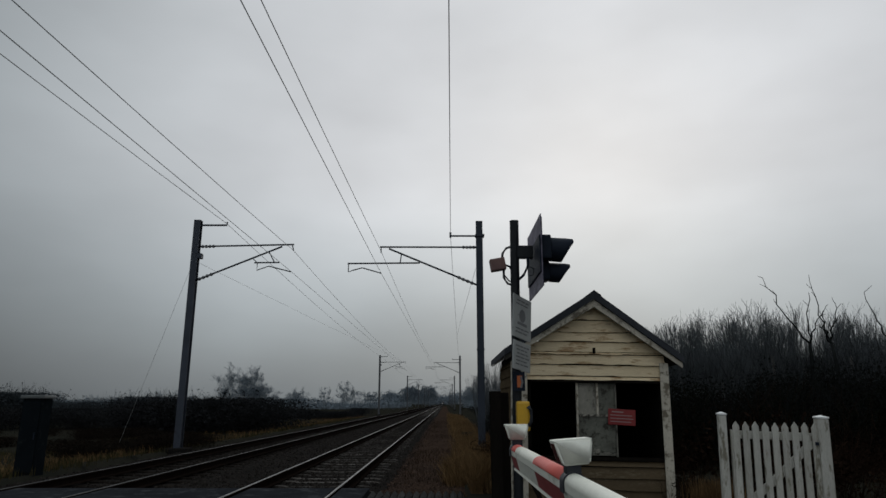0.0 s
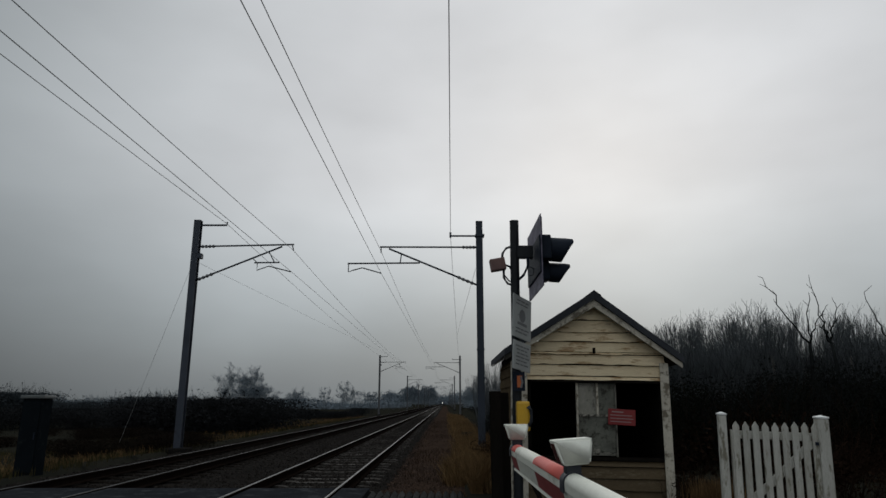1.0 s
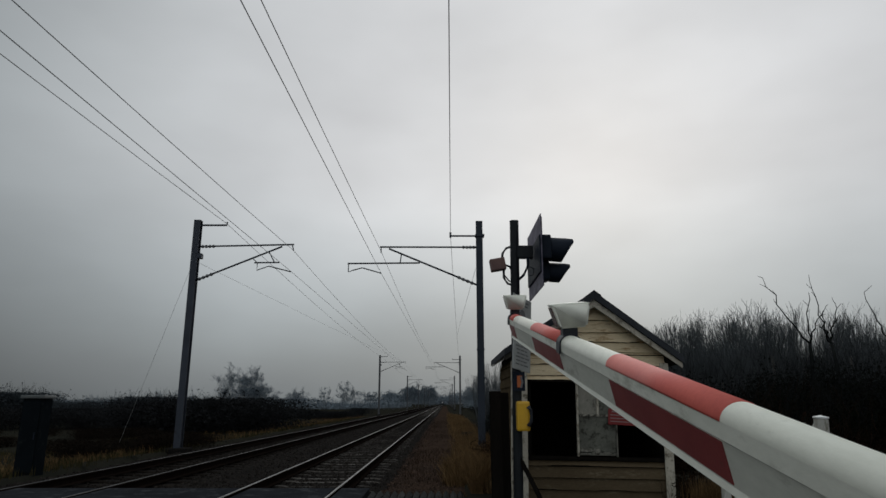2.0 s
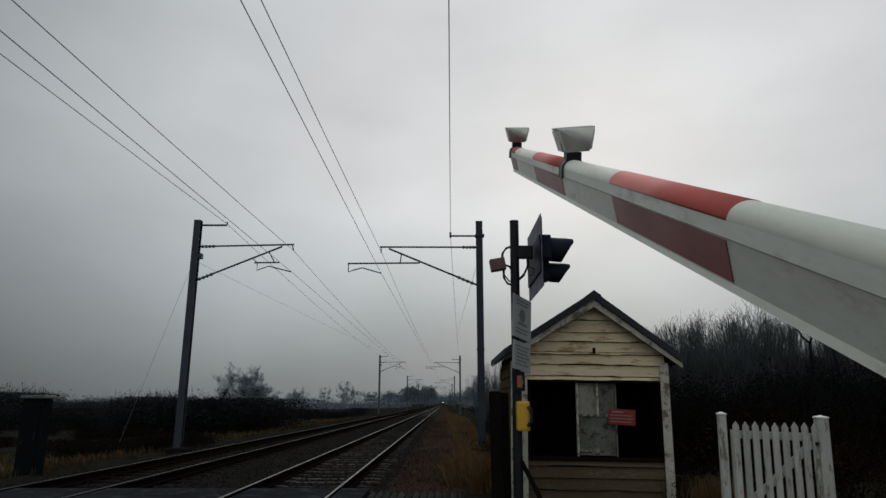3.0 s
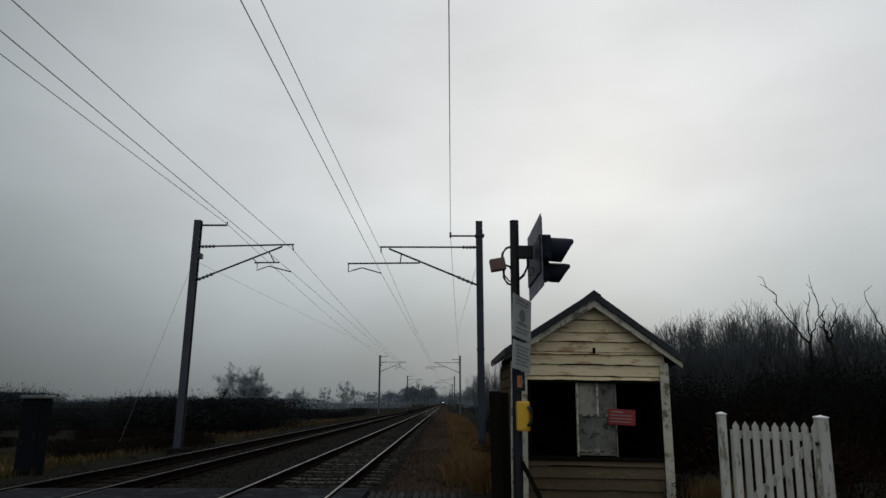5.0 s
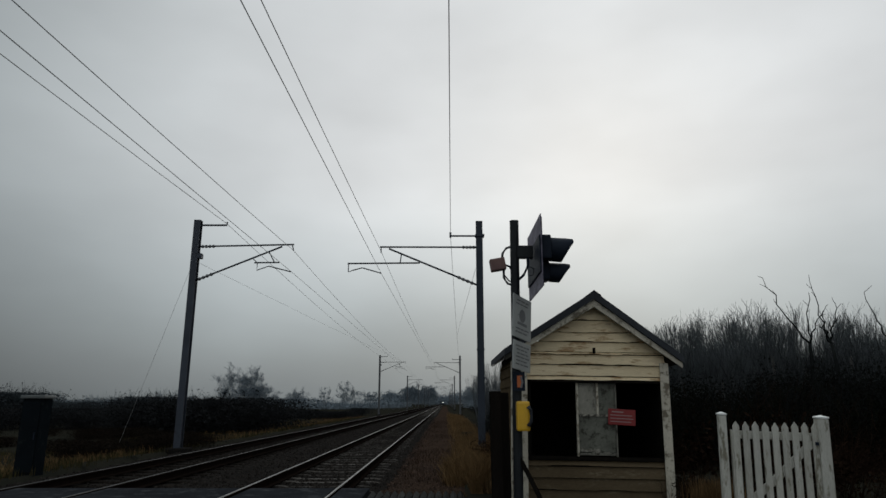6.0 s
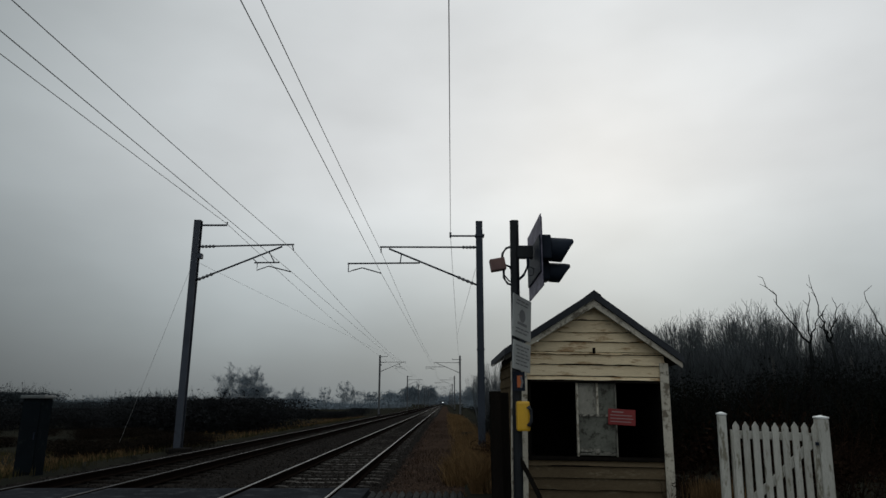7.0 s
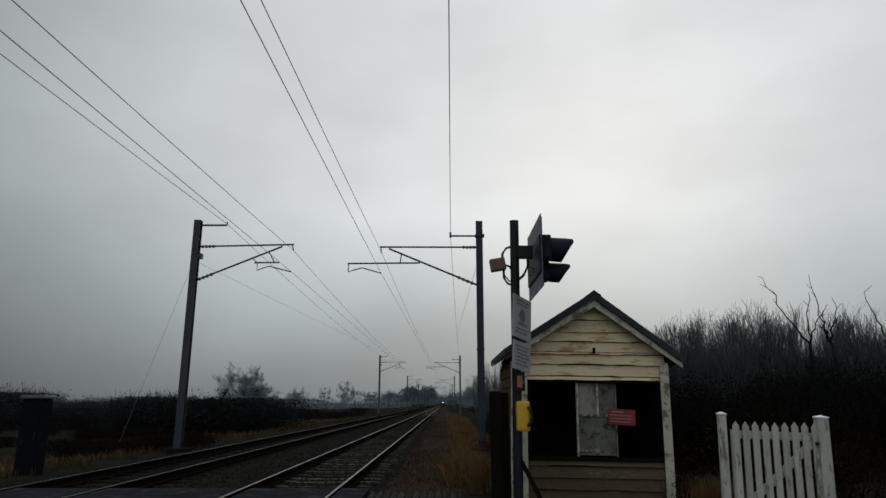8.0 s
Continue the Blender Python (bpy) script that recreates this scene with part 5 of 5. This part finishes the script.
def make_plants():
    rng = random.Random(21)
    # wood behind the hut
    kinds = [spray_tree("woodland_tree", pose(0, -300, 0), 5.0 + 0.3 * i, 40 + i, "wood_twig", "bare upright winter tree in a dense wood", "wood behind the hut") for i in range(5)]
    places = []
    for i in range(120):
        y = rng.uniform(25, 38)
        x = rng.uniform(0.30, 0.95) * y
        top = 1.6 + y * (0.112 + 0.03 * (x / y - 0.3) + 0.045 * noise.noise((x / y * 11.0, y * 0.05, 3.3)) - 0.03 * rng.random())
        places.append((x, y, top / 5.3))
    places += [(4.4 + i * 0.7, 42 + rng.uniform(-3, 4), rng.uniform(0.5, 0.75)) for i in range(14)]
    places += [(2.55, 36, 0.60), (3.15, 38, 0.66), (2.3, 41, 0.56), (3.5, 43, 0.70), (2.9, 47, 0.72)]
    scatter(kinds, places, rng)
    # nearer leaning trees with long bare limbs
    for x, y, sd, limbs in ((11.2, 20.0, 3, ((-1.22, 2.05), (0.2, 1.6), (0.5, 1.0))), (11.95, 20.0, 5, ((-0.37, 2.0), (0.37, 1.25), (-0.05, 1.1))),
                            (13.8, 20.0, 8, ((-0.62, 1.62), (0.3, 1.3)))):
        limb_tree(pose(x, y, -0.3), sd, "bare tree with long crooked limbs above the thicket", limbs)
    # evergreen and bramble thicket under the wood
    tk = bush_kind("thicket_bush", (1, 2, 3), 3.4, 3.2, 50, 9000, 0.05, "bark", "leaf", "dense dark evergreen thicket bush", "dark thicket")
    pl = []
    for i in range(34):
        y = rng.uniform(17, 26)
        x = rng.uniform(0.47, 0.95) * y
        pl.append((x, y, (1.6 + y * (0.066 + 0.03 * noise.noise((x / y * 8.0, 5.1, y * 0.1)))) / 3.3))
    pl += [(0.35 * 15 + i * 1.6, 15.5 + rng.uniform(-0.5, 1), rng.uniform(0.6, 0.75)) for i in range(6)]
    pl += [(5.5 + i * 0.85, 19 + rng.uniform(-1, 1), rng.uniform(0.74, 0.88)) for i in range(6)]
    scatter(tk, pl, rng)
    bk = bush_kind("bramble_bush", (11, 12), 2.2, 1.3, 60, 1500, 0.05, "bramble", "bramble", "low brown winter bramble bush", "brambles", 0.004)
    pl = [(4.0 + i * 1.15 + rng.uniform(-0.3, 0.3), 11.5 + rng.uniform(-0.8, 1.5), rng.uniform(0.7, 1.05)) for i in range(8)]
    pl += [(3.3 + i * 0.95 + rng.uniform(-0.2, 0.2), 9.4 + rng.uniform(-0.4, 0.9), rng.uniform(0.42, 0.62)) for i in range(7)]
    pl += [(1.55 + rng.uniform(-0.1, 0.5), 14 + i * 2.6, rng.uniform(0.5, 0.7)) for i in range(3)]
    scatter(bk, pl, rng)
    # bare bushes between the masts and the hut
    ck = bush_kind("bare_bush", (21, 22, 23), 2.6, 2.4, 46, 500, 0.05, "bark", "leaf", "bare grey-brown hedge bush", "hedge bushes", 0.006)
    pl = [(2.6 + 0.5 * i + rng.uniform(-0.3, 0.4), 26 + i * 4.5, rng.uniform(0.5, 0.72)) for i in range(9)]
    pl += [(3.8 + rng.uniform(0, 2), 40 + i * 12, rng.uniform(0.7, 1.0)) for i in range(10)]
    pl += [(2.05, 30.5, 0.8), (2.7, 33, 0.85), (2.3, 36, 0.75)]
    pl += [(2.45, 28, 0.75), (3.0, 29.5, 0.8), (3.6, 31, 0.85), (2.2, 34, 0.7), (2.6, 40, 0.7), (3.3, 36, 0.9)]
    scatter(ck, pl, rng)
    # low brown scrub beyond the verge
    lk = bush_kind("low_scrub", (41, 42), 3.0, 1.15, 70, 3200, 0.045, "bramble", "scrub_brown", "low brown winter scrub beyond the verge", "low scrub", 0.004, 0.6)
    pl = []
    for i in range(34):
        y = rng.uniform(22, 38)
        pl.append((-rng.uniform(0.36, 0.74) * y, y, rng.uniform(0.62, 0.92)))
    scatter(lk, pl, rng)
    # the dark scrub bank before the mast line, and a low hedge further on
    dk = bush_kind("scrub_bush", (31, 32), 4.5, 2.1, 70, 7500, 0.05, "scrub", "scrub", "dark leafless scrub bush in the field", "field scrub", 0.005, 0.62)
    pl = [(-12.2 - i * 0.95, 43 + rng.uniform(-1.5, 2.5), (1.2, 1.3, 1.35, 1.3, 1.28, 1.2, 1.12, 1.0, 0.95)[i]) for i in range(9)]
    pl += [(-18.5 - i * 2.0, 47 + rng.uniform(-3, 3), rng.uniform(0.72, 0.95)) for i in range(9)]
    pl += [(-10.5 - i * 1.35, 78 + rng.uniform(-3, 3), rng.uniform(0.5, 0.66)) for i in range(9)]
    scatter(dk, pl, rng)
    # hedge across the first field, its colour greyed for haze
    hk = bush_kind("field_hedge_bush", (51, 52, 53), 6.0, 3.2, 60, 6500, 0.075, "hedge", "hedge", "leafless field hedge bush in a haze-grey tone", "field hedge", 0.010, 0.62)
    pl = [(-28 - i * 1.45 + rng.uniform(-0.5, 0.5), 84 + rng.uniform(-5, 5), rng.uniform(0.82, 1.02)) for i in range(24)]
    pl += [(-37.6 + i * 1.3, 80, rng.uniform(1.15, 1.3)) for i in range(3)]
    pl += [(-59.5 + i * 1.7, 82, (1.45, 1.6, 1.62, 1.66, 1.5)[i]) for i in range(5)]
    scatter(hk, pl, rng)
    # trees far across the fields, haze painted into their bark
    fk = [tree("field_tree", pose(0, -300, 0), 8 + i, 4, 90 + i, ("hazed_bark", "hazed_bark"), "distant bare winter tree", "far trees",
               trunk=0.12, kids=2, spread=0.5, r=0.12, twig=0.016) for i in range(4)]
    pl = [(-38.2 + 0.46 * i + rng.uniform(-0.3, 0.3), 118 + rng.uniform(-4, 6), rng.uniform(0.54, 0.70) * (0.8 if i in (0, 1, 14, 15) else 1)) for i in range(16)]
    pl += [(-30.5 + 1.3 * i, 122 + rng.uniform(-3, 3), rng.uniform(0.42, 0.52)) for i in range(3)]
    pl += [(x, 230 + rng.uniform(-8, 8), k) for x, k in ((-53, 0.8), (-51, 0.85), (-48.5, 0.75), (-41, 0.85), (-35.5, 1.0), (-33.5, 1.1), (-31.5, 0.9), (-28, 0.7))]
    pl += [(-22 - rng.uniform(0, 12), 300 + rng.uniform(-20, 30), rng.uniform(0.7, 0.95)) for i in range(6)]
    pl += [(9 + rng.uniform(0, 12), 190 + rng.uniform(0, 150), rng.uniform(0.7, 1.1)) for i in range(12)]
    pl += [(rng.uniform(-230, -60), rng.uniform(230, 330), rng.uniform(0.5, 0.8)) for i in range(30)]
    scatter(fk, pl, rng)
    # trees close by the line at its far end, in the same haze colour
    nk = [tree("lineside_tree", pose(0, -300, 0), 8 + i, 4, 190 + i, ("hazed_bark", "hazed_bark"), "bare tree beside the far line", "lineside trees",
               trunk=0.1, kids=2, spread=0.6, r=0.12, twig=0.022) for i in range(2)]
    pl = [(-6.5 - rng.uniform(0, 1) ** 0.8 * 16, 380 + rng.uniform(-30, 60), rng.uniform(0.9, 1.4)) for i in range(16)]
    scatter(nk, pl, rng)
    # far hedge line, coloured pale and bluish for haze
    nr = np.random.default_rng(8)
    for x0, x1, y0, y1, n, lab in ((-300, -14, 180, 290, 90000, "long bare hedge line across the far fields"), (7, 90, 150, 300, 22000, "bare hedge line beyond the wood")):
        x, y = nr.uniform(x0, x1, n), nr.uniform(y0, y1, n)
        h = np.array([2.6 + 2.2 * noise.noise((a * 0.045, b * 0.02, 1.7)) + 1.5 * noise.noise((a * 0.2, b * 0.08, 4.1)) for a, b in zip(x, y)])
        pts = np.stack([x, y, -0.4 + np.maximum(h, 0.4) * nr.random(n) ** 0.7 * (y / 230)], 1)
        ob = part("far_hedge", leaves(pts, 0.24, nr), "hazed_bark")
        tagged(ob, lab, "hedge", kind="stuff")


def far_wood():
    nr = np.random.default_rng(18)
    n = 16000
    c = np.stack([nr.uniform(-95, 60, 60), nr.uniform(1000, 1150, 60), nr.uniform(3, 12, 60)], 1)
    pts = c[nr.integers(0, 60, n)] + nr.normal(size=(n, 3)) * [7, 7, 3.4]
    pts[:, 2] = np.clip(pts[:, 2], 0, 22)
    # haze is in the colour here too
    ob = part("far_wood", leaves(pts, 1.3, nr), "hazed_bark")
    tagged(ob, "dim bare wood closing the far end of the line", "wood", kind="stuff")


def make_grass():
    nr = np.random.default_rng(5)

    def strip(name, n, x0, x1, y0, y1, h, w, mat, label, clump=0.5, power=1.6, lean=0.35):
        y = y0 + (y1 - y0) * nr.random(n) ** power
        x = nr.uniform(x0, x1, n) + nr.normal(size=n) * 0.10
        cl = np.array([noise.noise((a * 0.9, b * 0.5, 3.3)) for a, b in zip(x, y)])
        k = cl > nr.uniform(-0.6, 0.5, n) * clump
        x, y = x[k], y[k]
        z = np.array([-0.13 if -0.9 < a < 0.72 and b > 11.9 else ground_height(a, b) for a, b in zip(x, y)]) - 0.02
        ob = part(name, blades(np.stack([x, y, z], 1), h, w, nr, lean), mat)
        tagged(ob, label, "grass", kind="stuff")

    strip("dry_grass", 30000, 0.36, 1.9, 11.5, 80, 0.42, 0.007, "straw", "tall dry golden grass beside the path", lean=0.9)
    strip("dry_grass", 9000, 0.12, 0.85, 10.4, 15, 0.40, 0.006, "straw", "dry golden grass by the timber post", lean=1.0)
    strip("dry_grass", 11000, -14.5, -9.2, 14, 80, 0.26, 0.009, "straw", "dry golden grass verge beyond the tracks", 1.3, lean=0.9)
    strip("winter_grass", 30000, -16, -8.4, 11, 70, 0.20, 0.010, "green", "thin dull green winter grass on the verge")
    strip("winter_grass", 2500, 1.2, 9, 9.5, 22, 0.20, 0.007, "green", "dull winter grass behind the gate")
    strip("path_weeds", 7000, -0.95, 0.55, 11.2, 55, 0.10, 0.006, "bramble", "low brown dead weeds on the path")
    strip("dry_grass", 2600, 3.22, 3.72, 8.5, 9.6, 0.40, 0.004, "straw", "dry brown grass tufts beside the hut")


# ---- far train ----
def make_train():
    t = thing("far_train", pose(-2.455, 900, 0), "distant train front with one bright headlight", "train")
    bm = box(-1.35, 1.35, 0, 20, 0.9, 3.7, 0.25)
    part("body", bm, "train", t)
    part("headlight", tube([(0.0, -0.10, 1.9), (0.0, 0.05, 1.9)], 0.30, 12), "headlight", t, "bright white headlight")
    part("bogie", box(-1.1, 1.1, 2, 6, 0.0, 0.9, 0.1), "black", t)
    part("bogie", box(-1.1, 1.1, 14, 18, 0.0, 0.9, 0.1), "black", t)
    return t


make_ground()
make_bed()
make_road()
make_guards()
make_tracks()
overhead_line()
make_hut()
make_signal()
make_posts()
make_gate()
boom = make_barrier()
make_cabinet()
make_plants()
far_wood()
make_grass()
far_train = make_train()


def motions():
    rows = [(0.0, 0.0), (1.30, 0.0), (1.40, 0.65), (1.5, 2.95), (1.6, 4.85), (1.7, 6.2), (2.0, 10.4), (2.4, 15.95), (2.8, 21.42), (3.2, 26.61), (3.5, 30.41),
            (3.8, 34.2), (4.0, 36.7), (4.2, 39.2), (4.4, 41.7), (4.6, 44.15), (4.8, 46.6), (5.2, 51.4), (5.8, 58.3), (6.6, 67.6), (7.4, 75.5), (8.0, 79.5)]
    walk(boom, [(t, pose(0, 0, PIVOT[2], a, 0, BOOM_YAW)) for t, a in rows])
    walk(far_train, [(0.0, pose(-2.455, 930, 0)), (8.0, pose(-2.455, 830, 0))])


motions()
